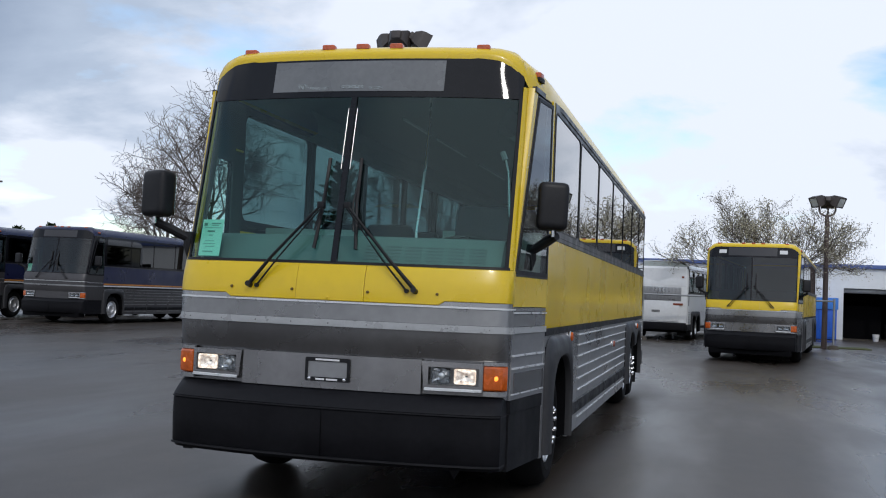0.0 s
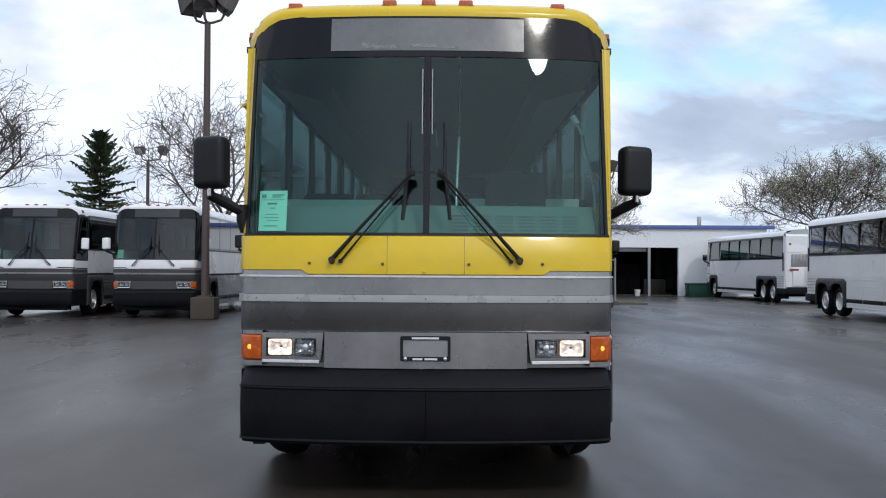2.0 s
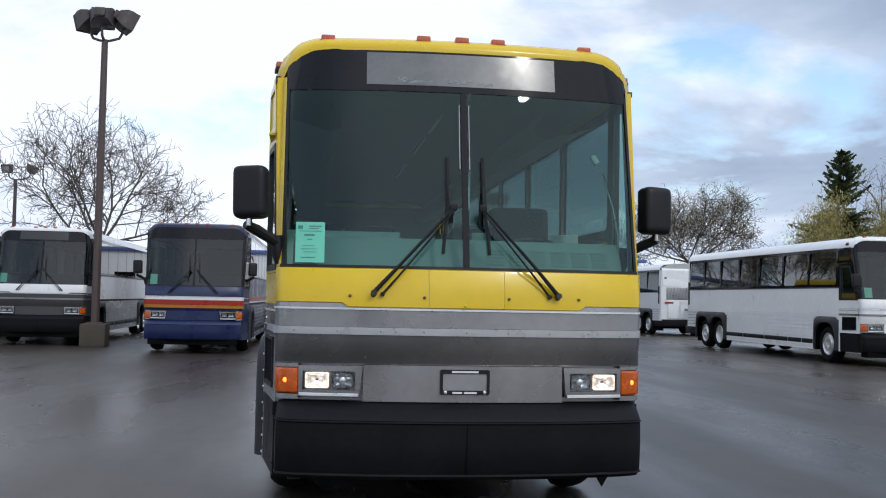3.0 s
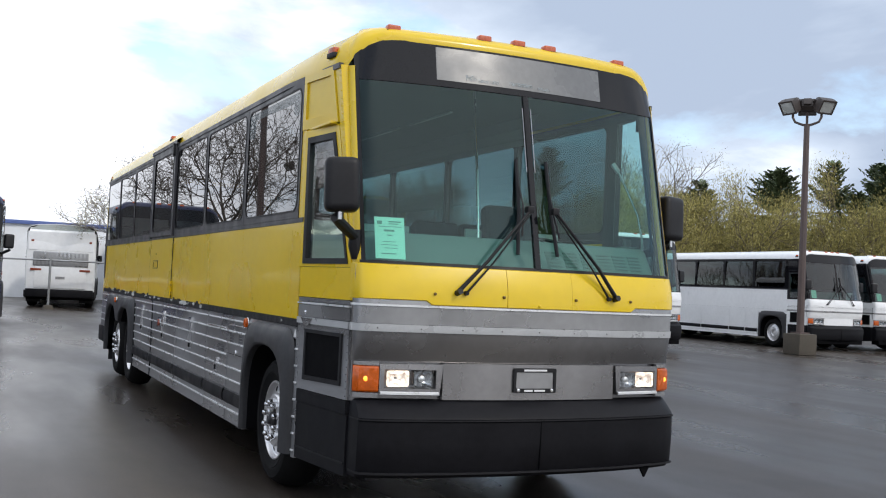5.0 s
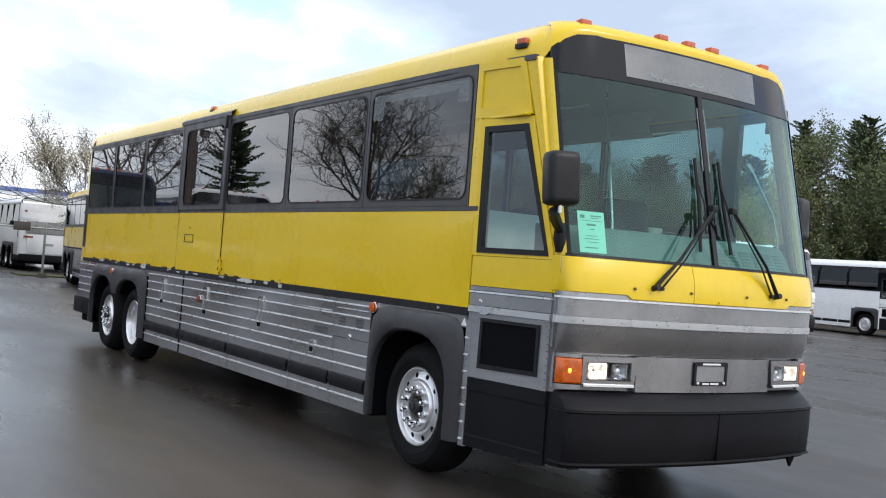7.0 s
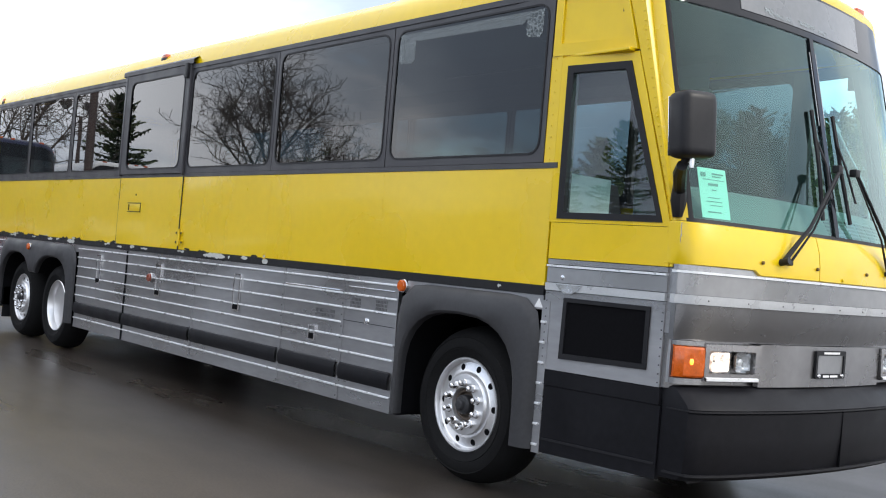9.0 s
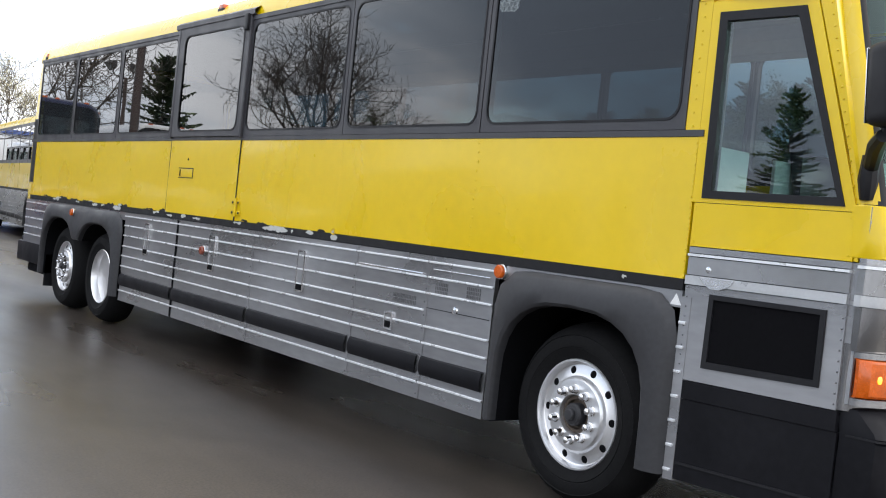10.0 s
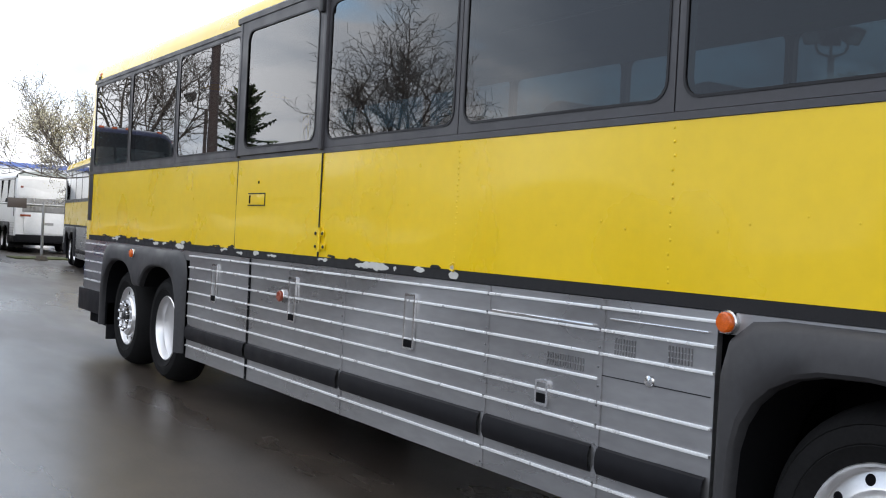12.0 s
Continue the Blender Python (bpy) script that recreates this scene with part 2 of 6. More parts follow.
def frost(name, scale, thin, thick):
    """Remains of a peeled tint film: broken whitish veil."""
    m = bpy.data.materials.new(name)
    m.use_nodes = True
    n, l = m.node_tree.nodes, m.node_tree.links
    n.clear()
    out, mx, tr, df = (n.new("ShaderNode" + k) for k in ("OutputMaterial", "MixShader", "BsdfTransparent", "BsdfDiffuse"))
    df.inputs[0].default_value = (0.42, 0.47, 0.48, 1)
    tc, nz, r = n.new("ShaderNodeTexCoord"), n.new("ShaderNodeTexVoronoi"), n.new("ShaderNodeMapRange")
    nz.feature = 'DISTANCE_TO_EDGE'
    nz.inputs["Scale"].default_value = scale
    l.new(tc.outputs["Object"], nz.inputs["Vector"])
    r.inputs[1].default_value, r.inputs[2].default_value, r.inputs[3].default_value, r.inputs[4].default_value = 0.02, 0.14, thick, thin
    l.new(nz.outputs["Distance"], r.inputs[0])
    l.new(r.outputs[0], mx.inputs[0]); l.new(tr.outputs[0], mx.inputs[1]); l.new(df.outputs[0], mx.inputs[2])
    l.new(mx.outputs[0], out.inputs[0])
    return m


FROST = frost("peeled_film", 38, 0.08, 0.42)
FILM = frost("film_veil", 60, 0.16, 0.28)
MIRROR = mat("mirror_glass", (0.8, 0.8, 0.8), 0.03, metal=1.0, var=0.01, rvar=0.01)


CLEAR = bpy.data.materials.new("clear_inner_face")
CLEAR.use_nodes = True
CLEAR.node_tree.nodes.clear()
c_out, c_tr = CLEAR.node_tree.nodes.new("ShaderNodeOutputMaterial"), CLEAR.node_tree.nodes.new("ShaderNodeBsdfTransparent")
CLEAR.node_tree.links.new(c_tr.outputs[0], c_out.inputs[0])


# ---- mesh helpers ----
def glaze(ob, count=1):
    """Keeps the tint and gloss of a pane on its first faces; its inner face and edges are clear."""
    ob.data.materials.append(CLEAR)
    for p in ob.data.polygons:
        p.material_index = 0 if p.index < count else 1
    ob.visible_shadow = False


def part(name, bm, material, parent=None, label="", smooth=True):
    me = bpy.data.meshes.new(name)
    bmesh.ops.recalc_face_normals(bm, faces=bm.faces)
    bm.to_mesh(me)
    bm.free()
    if material:
        me.materials.append(material)
    if smooth:
        me.shade_smooth()
        me.set_sharp_from_angle(angle=radians(32))
    ob = new(name, me)
    if parent:
        ob.parent = parent
    if label:
        tagged(ob, label)
    return ob


def box(bm, x0, x1, y0, y1, z0, z1, bev=0.0, seg=2):
    vs = [bm.verts.new((x, y, z)) for x in (x0, x1) for y in (y0, y1) for z in (z0, z1)]
    fs = [bm.faces.new([vs[i] for i in q]) for q in ((0, 1, 3, 2), (4, 6, 7, 5), (0, 4, 5, 1), (2, 3, 7, 6), (0, 2, 6, 4), (1, 5, 7, 3))]
    if bev:
        es = list({e for f in fs for e in f.edges})
        bmesh.ops.bevel(bm, geom=es, offset=bev, segments=seg, affect='EDGES', profile=0.6)
    return vs


def boxed(name, dims, material, parent, bev=0.0, label="", seg=2):
    bm = bmesh.new()
    box(bm, *dims, bev, seg)
    return part(name, bm, material, parent, label)


def surf(bm, rows, back=None):
    """A sheet of quads over rows of points; back: the offset of its second side, which gives it thickness."""
    a = [[bm.verts.new(p) for p in r] for r in rows]
    for i in range(len(a) - 1):
        for j in range(len(a[0]) - 1):
            bm.faces.new((a[i][j], a[i][j + 1], a[i + 1][j + 1], a[i + 1][j]))
    if back is not None:
        b = [[bm.verts.new(Vector(p) + (back(p) if callable(back) else Vector(back))) for p in r] for r in rows]
        for i in range(len(b) - 1):
            for j in range(len(b[0]) - 1):
                bm.faces.new((b[i][j], b[i + 1][j], b[i + 1][j + 1], b[i][j + 1]))
        rim = [(i, 0) for i in range(len(a))] + [(len(a) - 1, j) for j in range(1, len(a[0]))]
        rim += [(i, len(a[0]) - 1) for i in range(len(a) - 2, -1, -1)] + [(0, j) for j in range(len(a[0]) - 2, 0, -1)]
        for k in range(len(rim)):
            p, q = rim[k], rim[(k + 1) % len(rim)]
            bm.faces.new((a[p[0]][p[1]], b[p[0]][p[1]], b[q[0]][q[1]], a[q[0]][q[1]]))


def tube(bm, pts, rad, seg=8, cap=True):
    pts = [Vector(p) for p in pts]
    rads = rad if isinstance(rad, (list, tuple)) else [rad] * len(pts)
    rings = []
    side = None
    for i, p in enumerate(pts):
        d = (pts[min(i + 1, len(pts) - 1)] - pts[max(i - 1, 0)]).normalized()
        if side is None:
            side = d.cross(Vector((0.31, 0.17, 0.93)))
            if side.length < 0.1:
                side = d.cross(Vector((1, 0, 0)))
        side = (side - d * side.dot(d)).normalized()
        up = d.cross(side)
        rings.append([bm.verts.new(p + (side * math.cos(2 * math.pi * k / seg) + up * math.sin(2 * math.pi * k / seg)) * rads[i]) for k in range(seg)])
    for a, b in zip(rings, rings[1:]):
        for k in range(seg):
            bm.faces.new((a[k], a[(k + 1) % seg], b[(k + 1) % seg], b[k]))
    if cap:
        bm.faces.new(rings[0][::-1])
        bm.faces.new(rings[-1])


def lathe(bm, profile, centre, axis='x', sign=1, seg=40, close=False):
    """Turns a profile of (radius, height along the axis) round the axis through centre."""
    c = Vector(centre)
    rings = []
    for r, h in profile:
        ring = []
        for k in range(seg):
            a = 2 * math.pi * k / seg
            u, v = r * math.cos(a), r * math.sin(a)
            q = {'x': (sign * h, u, v), 'y': (u, sign * h, v), 'z': (u, v, sign * h)}[axis]
            ring.append(bm.verts.new(c + Vector(q)))
        rings.append(ring)
    pairs = list(zip(rings, rings[1:])) + ([(rings[-1], rings[0])] if close else [])
    for a, b in pairs:
        for k in range(seg):
            bm.faces.new((a[k], a[(k + 1) % seg], b[(k + 1) % seg], b[k]))
    if not close:
        for ring in (rings[0], rings[-1]):
            bm.faces.new(ring)


def rrect(y0, y1, z0, z1, r, k=5):
    out = []
    for cy, cz, a0 in ((y1 - r, z1 - r, 0), (y0 + r, z1 - r, 90), (y0 + r, z0 + r, 180), (y1 - r, z0 + r, 270)):
        for i in range(k):
            a = radians(a0 + 90 * i / (k - 1))
            out.append((cy + r * math.cos(a), cz + r * math.sin(a)))
    return out


def outer_match(y0, y1, z0, z1, inner, k=5):
    out = []
    for c, (cy, cz) in enumerate(((y1, z1), (y0, z1), (y0, z0), (y1, z0))):
        for i in range(k):
            iy, iz = inner[c * k + i]
            first, last = (i < (k - 1) / 2), (i > (k - 1) / 2)
            if c in (0, 2):
                out.append((cy, iz) if first else (iy, cz) if last else (cy, cz))
            else:
                out.append((iy, cz) if first else (cy, iz) if last else (cy, cz))
    return out


def ring_plate(bm, outer, inner, place, depth):
    """A flat frame between two outlines of equal count; place(u, v, d) gives the point at depth d."""
    n = len(outer)
    fo = [bm.verts.new(place(u, v, 0)) for u, v in outer]
    fi = [bm.verts.new(place(u, v, 0)) for u, v in inner]
    bo = [bm.verts.new(place(u, v, depth)) for u, v in outer]
    bi = [bm.verts.new(place(u, v, depth)) for u, v in inner]
    for k in range(n):
        j = (k + 1) % n
        for q in ((fo[k], fo[j], fi[j], fi[k]), (bo[k], bi[k], bi[j], bo[j]), (fi[k], fi[j], bi[j], bi[k]), (fo[k], bo[k], bo[j], fo[j])):
            bm.faces.new(q)


def plate(bm, outline, place, depth):
    f = [bm.verts.new(place(u, v, 0)) for u, v in outline]
    b = [bm.verts.new(place(u, v, depth)) for u, v in outline]
    bm.faces.new(f)
    bm.faces.new(b[::-1])
    n = len(f)
    for k in range(n):
        j = (k + 1) % n
        bm.faces.new((f[k], b[k], b[j], f[j]))


def table(rows, v):
    if v <= rows[0][0]:
        return rows[0][1]
    for (a, p), (b, q) in zip(rows, rows[1:]):
        if v <= b:
            return p + (q - p) * (v - a) / (b - a)
    return rows[-1][1]


# ---- coaches ----
HALF = 1.295
NOSE = [(0.0, -0.035), (0.2, -0.0315), (0.4, -0.021), (0.63, 0.0), (0.85, 0.032), (1.0, 0.06), (1.08, 0.082), (1.13, 0.100), (1.165, 0.120), (1.188, 0.145), (1.197, 0.185)]
RAKE = [(0.35, 0.0), (0.85, 0.0), (1.09, 0.0), (1.20, -0.030), (1.30, -0.042), (1.45, -0.045), (1.58, -0.040), (1.70, 0.0), (2.90, 0.275), (3.19, 0.335)]


def nose_y(ax):
    return table(NOSE, ax)


def nose_row(z, x0=-1.197, x1=1.197, out=0.0, wrap=False):
    """Points across the nose at the height z between two x, pushed forward by out."""
    xs = sorted({x for x in [s * p[0] for p in NOSE for s in (-1, 1)] if x0 < x < x1} | {x0, x1})
    row = [(x, nose_y(abs(x)) + table(RAKE, z) - out, z) for x in xs]
    if wrap:
        e = 1.1975 + out
        if x0 < -1.19:
            row = [(-e - 0.0012, 0.199, z), (-e, 0.150, z)] + [(max(x, -e + 0.002), min(y, 0.142), zz) for x, y, zz in row]
        if x1 > 1.19:
            row = [(min(x, e - 0.002), min(y, 0.142), zz) for x, y, zz in row] + [(e, 0.150, z), (e + 0.0012, 0.199, z)]
    return row


def nose_sheet(name, zs, x0, x1, material, parent, out=0.0, thick=0.03, label=""):
    bm = bmesh.new()
    surf(bm, [nose_row(z, x0, x1, out, max(zs) < 1.697 and max(abs(x0), abs(x1)) > 1.192) for z in zs], (0, thick, 0))
    return part(name, bm, material, parent, label)


def side_x(y):
    """Half width of the body along the coach; the nose tapers."""
    return 1.197 + max(0.0, min(1.0, (y - 0.185) / 0.80)) * (HALF - 1.197)


def flank(s, out=0.0):
    """place() for plates on the side s (-1 or 1) of the body: (y, z, depth inwards)."""
    return lambda y, z, d: (s * (side_x(y) + out - d), y, z)


def strip(name, s, y0, y1, z0, z1, material, parent, out=0.0, thick=0.03, bev=0.0, label="", steps=1):
    bm = bmesh.new()
    if bev:
        box(bm, s * (HALF + out - thick), s * (HALF + out), y0, y1, z0, z1, bev)
    else:
        ys = [y0 + (y1 - y0) * i / steps for i in range(steps + 1)]
        surf(bm, [[(s * (side_x(y) + out), y, z) for y in ys] for z in (z0, z1)], (-s * thick, 0, 0))
    return part(name, bm, material, parent, label)


def wheel(parent, s, y, kind, fine):
    """kind: hub (disc bulging out, for steered axles) or dish (deep, for the driven axle)."""
    seg = 48 if fine else 24
    R, face = 0.518, HALF - 0.045
    o = s * (face - 0.292)
    w = new("wheel")
    w.parent = parent
    bm = bmesh.new()
    prof = [(0.29, 0.262), (0.33, 0.280), (0.348, 0.290), (0.352, 0.286), (0.356, 0.290), (0.388, 0.292), (0.415, 0.284), (0.419, 0.288), (0.445, 0.262), (0.470, 0.222), (0.484, 0.17), (0.490, 0.12), (0.485, 0.05), (0.471, 0.015), (0.446, 0.0), (0.36, 0.0), (0.29, 0.02)]
    lathe(bm, prof, (o, y, R), 'x', s, seg, close=True)
    part("tyre", bm, TYRE, w)
    bm = bmesh.new()
    if kind == "hub":
        prof = [(0.294, 0.20), (0.294, 0.262), (0.289, 0.270), (0.280, 0.270), (0.272, 0.258), (0.268, 0.238), (0.262, 0.234), (0.212, 0.243), (0.204, 0.248), (0.198, 0.266), (0.186, 0.277), (0.160, 0.280), (0.106, 0.280), (0.102, 0.272), (0.101, 0.235), (0.02, 0.235)]
    else:
        prof = [(0.294, 0.20), (0.294, 0.262), (0.286, 0.270), (0.272, 0.250), (0.258, 0.16), (0.250, 0.08), (0.19, 0.055), (0.14, 0.06), (0.13, 0.10), (0.10, 0.13), (0.02, 0.13)]
    lathe(bm, prof, (o, y, R), 'x', s, seg)
    part("rim", bm, ALU, w)
    if not fine:
        return w
    if kind == "hub":
        bm = bmesh.new()
        lathe(bm, [(0.100, 0.232), (0.097, 0.258), (0.080, 0.262), (0.074, 0.240), (0.01, 0.240)], (o, y, R), 'x', s, 28)
        part("hub_recess", bm, HUBRUST, w, "rusty hub ring")
        bm = bmesh.new()
        lathe(bm, [(0.062, 0.236), (0.060, 0.285), (0.050, 0.298), (0.034, 0.300), (0.031, 0.318), (0.026, 0.322), (0.005, 0.322)], (o, y, R), 'x', s, 20)
        part("hub_cap", bm, FENDER, w)
    else:
        bm = bmesh.new()
        lathe(bm, [(0.11, 0.08), (0.11, 0.16), (0.08, 0.18), (0.005, 0.18)], (o, y, R), 'x', s, 24)
        part("hub_cap", bm, ALU, w)
    base = 0.279 if kind == "hub" else 0.06
    for k in range(10):
        a = 2 * math.pi * (k + 0.5) / 10
        cy, cz = y + 0.134 * math.cos(a), R + 0.134 * math.sin(a)
        bm = bmesh.new()
        lathe(bm, [(0.026, base), (0.026, base + 0.005), (0.021, base + 0.008), (0.0205, base + 0.034), (0.017, base + 0.044), (0.009, base + 0.050), (0.002, base + 0.051)], (o, cy, cz), 'x', s, 10)
        part("lug_nut", bm, CHROME, w)
    if kind == "hub":
        # Vent holes are near-black discs on the rim; their inner shade is colour.
        slope = [(0.205, 0.2445), (0.212, 0.243), (0.262, 0.234)]
        for k in range(10):
            a = 2 * math.pi * k / 10
            rings = []
            bm = bmesh.new()
            for f, out in ((1.0, 0.0004), (0.86, 0.0016)):
                ring = []
                for q in range(14):
                    b = 2 * math.pi * q / 14
                    rad, tan = 0.236 + 0.0205 * f * math.cos(b), 0.0205 * f * math.sin(b)
                    ring.append(bm.verts.new((o + s * (table(slope, rad) + out), y + rad * math.cos(a) - tan * math.sin(a), R + rad * math.sin(a) + tan * math.cos(a))))
                rings.append(ring)
            for q in range(14):
                bm.faces.new((rings[0][q], rings[0][(q + 1) % 14], rings[1][(q + 1) % 14], rings[1][q]))
            bm.faces.new(rings[1])
            part("vent_hole_disc", bm, DARK, w)
    return w


def arch(name, parent, s, wheels, y0, y1, top, material, hws=(0.485,)):
    """A fender flare with an opening round each wheel, from y0 to y1."""
    bm = bmesh.new()
    r = 0.615
    lo = 0.375
    outer, inner = [], []
    ws = sorted(wheels)
    zc, hz, ex = 0.60, 0.475, 2 / 2.6
    hws = hws if len(hws) == len(ws) else hws * len(ws)
    pts_in = [(ws[0] - hws[0], lo), (ws[0] - hws[0], 0.5)]
    for i, wy in enumerate(ws):
        hw = hws[i]
        for k in range(15):
            a = math.pi - math.pi * k / 14
            ca, sa = math.cos(a), math.sin(a)
            yy = wy + hw * math.copysign(abs(ca) ** ex, ca)
            zz = zc + hz * abs(sa) ** ex
            if len(ws) > 1 and ((i == 0 and yy > wy) or (i == 1 and yy < wy)):
                zz = max(zz, 0.86)
            pts_in.append((yy, zz))
    pts_in += [(ws[-1] + hws[-1], 0.5), (ws[-1] + hws[-1], lo)]
    n = len(pts_in)
    c = 0.16
    path = [(y0, lo), (y0, top - c), (y0 + c * 0.3, top - c * 0.3), (y0 + c, top), (y1 - c, top), (y1 - c * 0.3, top - c * 0.3), (y1, top - c), (y1, lo)]
    lens = [0.0]
    for a, b in zip(path, path[1:]):
        lens.append(lens[-1] + math.dist(a, b))
    li = [0.0]
    for a, b in zip(pts_in, pts_in[1:]):
        li.append(li[-1] + math.dist(a, b))

    def along(f):
        d = f * lens[-1]
        for i in range(len(path) - 1):
            if d <= lens[i + 1] + 1e-9:
                t = (d - lens[i]) / (lens[i + 1] - lens[i])
                return (path[i][0] + (path[i + 1][0] - path[i][0]) * t, path[i][1] + (path[i + 1][1] - path[i][1]) * t)
        return path[-1]

    pts_out = [along(x / li[-1]) for x in li]
    rows = []
    for t, out in ((0.0, 0.004), (0.06, 0.026), (0.20, 0.042), (0.55, 0.058), (0.88, 0.060), (0.97, 0.048), (1.0, 0.030), (1.0, 0.0)):
        rows.append([(s * (HALF + out), a[0] + (b[0] - a[0]) * t, a[1] + (b[1] - a[1]) * t) for a, b in zip(pts_out, pts_in)])
    surf(bm, rows)
    ob = part(name, bm, material, parent)
    # Fender's inner return, near-black so the arch's shade is in its colour.
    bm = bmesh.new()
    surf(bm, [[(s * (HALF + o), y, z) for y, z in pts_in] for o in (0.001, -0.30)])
    part("arch_lip_shade", bm, DARK, ob)
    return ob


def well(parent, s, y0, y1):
    """The lining of a wheel housing, its shade put in as near-black."""
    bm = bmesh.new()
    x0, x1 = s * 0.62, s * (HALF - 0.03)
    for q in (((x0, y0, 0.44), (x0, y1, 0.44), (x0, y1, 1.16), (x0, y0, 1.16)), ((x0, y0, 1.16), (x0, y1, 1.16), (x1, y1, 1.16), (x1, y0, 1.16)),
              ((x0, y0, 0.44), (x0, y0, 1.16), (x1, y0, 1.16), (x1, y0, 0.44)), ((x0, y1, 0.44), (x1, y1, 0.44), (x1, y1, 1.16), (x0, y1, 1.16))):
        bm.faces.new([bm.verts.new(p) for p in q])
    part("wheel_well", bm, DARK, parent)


FRONT_AX, DRIVE_AX, TAG_AX, REAR = 1.655, 8.87, 10.08, 11.70
WIN = [1.07, 2.60, 4.13, 5.69, 7.15, 8.62, 10.05, 11.42]
SKIRTS = [2.32, 2.957, 3.78, 5.30, 6.80, 8.12]
LINES = (1.205, 1.110, 1.010, 0.902, 0.803, 0.700)


RISE = [(0.0, 0.0), (0.007, 0.060), (0.037, 0.140), (0.097, 0.202), (0.187, 0.243), (0.387, 0.278), (0.787, 0.310), (1.287, 0.325)]


def header_top(ax):
    return 3.19 - 0.145 * max(0.0, (ax - 0.93) / 0.25) ** 2


def roof(parent, material):
    """A shell that rises from the body's outline, rounded along its edges and over the front corners."""
    bm = bmesh.new()
    half = [(0.0, 0.0), (0.2, 0.0), (0.4, 0.0), (0.63, 0.0), (0.8, 0.0), (0.93, 0.0), (1.0, 0.0), (1.06, 0.0), (1.12, 0.0), (1.172, 0.0)]
    right = [(x, nose_y(x) + table(RAKE, header_top(x)) - 0.008 + 0.02 * max(0.0, (x - 1.0) / 0.18), header_top(x) + 0.006) for x, _ in half]
    right += [(1.192, 0.468, 3.020), (1.206, 0.492, 3.000)]
    right += [(side_x(y) - 0.002, y, 2.997) for y in (0.54, 0.62, 0.74, 0.9, 1.1)] + [(1.289, 1.1 + (REAR - 1.25) * i / 12, 2.997) for i in range(1, 13)]
    base = [(-x, y, z) for x, y, z in reversed(right[1:])] + right
    pts = [Vector(p) for p in base]
    norm = []
    for i in range(len(pts)):
        d = pts[min(i + 1, len(pts) - 1)] - pts[max(i - 1, 0)]
        n2 = Vector((-d.y, d.x, 0))
        norm.append(n2.normalized())
    rows = []
    for d in (0.0, 0.007, 0.018, 0.037, 0.065, 0.097, 0.187, 0.387, 0.787, 1.289):
        row = []
        for p, n2 in zip(pts, norm):
            q = p + n2 * min(d, 0.15)
            sx = -1 if p.x < 0 else 1
            x = sx * max(0.0, min(abs(q.x), 1.289 - d))
            y = max(q.y, nose_y(min(abs(x), 1.1)) + 0.325 + d) if p.y < 3 else q.y
            row.append((x, y, p.z + table(RISE, d) * (3.322 - p.z) / 0.325))
        rows.append(row)
    surf(bm, rows, (0, 0, -0.025))
    return part("roof", bm, material, parent)


def marker(parent, x, y, z, w=0.095, turn=0.0, lens=None):
    bm = bmesh.new()
    box(bm, -w / 2 - 0.008, w / 2 + 0.008, -0.03, 0.05, -0.03, 0.004, 0.004)
    base = part("lamp_base", bm, BLACKP, parent)
    base.matrix_basis = pose(x, y, z, 0, 0, turn)
    bm = bmesh.new()
    box(bm, -w / 2, w / 2, -0.028, 0.035, -0.006, 0.042, 0.014, 3)
    part("marker_lens", bm, lens or AMBER_DIM, base)
    return base


AMBER_DIM = mat("marker_lens_orange", (0.50, 0.085, 0.012), 0.25, var=0.1, scale=30, coat=0.5)


def mirror_arm(parent, s, fine, shell=None):
    """The mirror of the door side reaches forward of the windshield, the driver's sits further back."""
    m = new("wing_mirror")
    m.parent = parent
    x, y = (1.365, 0.0) if s < 0 else (1.400, 0.44)
    bm = bmesh.new()
    box(bm, -0.105, 0.105, -0.075, 0.075, -0.165, 0.165, 0.048, 5)
    h = part("housing", bm, shell or BLACKP, m)
    h.matrix_basis = pose(s * x, y, 2.155, -3, s * 2, s * 14)
    bm = bmesh.new()
    box(bm, -0.088, 0.088, 0.074, 0.079, -0.148, 0.148, 0.002)
    part("mirror_pane", bm, MIRROR, h)
    bm = bmesh.new()
    tube(bm, [(s * (x + 0.01), y + 0.01, 2.00), (s * (x + 0.01), y + 0.03, 1.965), (s * (x - 0.025), y + 0.08, 1.935)], 0.020, 10)
    tube(bm, [(s * (x + 0.03), y + 0.02, 1.955), (s * (x - 0.035), y + 0.08, 1.925), (s * (1.20 if s < 0 else 1.23), y + 0.17, 1.85)], [0.028, 0.036, 0.032], 10)
    part("arm", bm, BLACKP, m)
    bm = bmesh.new()
    tube(bm, [(s * (1.205 if s < 0 else 1.235), y + 0.17, 1.90), (s * (1.20 if s < 0 else 1.23), y + 0.175, 1.80), (s * (1.185 if s < 0 else 1.215), y + 0.18, 1.72)], [0.034, 0.042, 0.030], 10)
    part("bracket", bm, BLACKP, m)
    if fine:
        bm = bmesh.new()
        lathe(bm, [(0.013, 0), (0.013, 0.07), (0.004, 0.075)], (s * (x + 0.01), y - 0.02, 1.945), 'z', 1, 10)
        part("pivot_bolt", bm, STEEL, m)
    return m


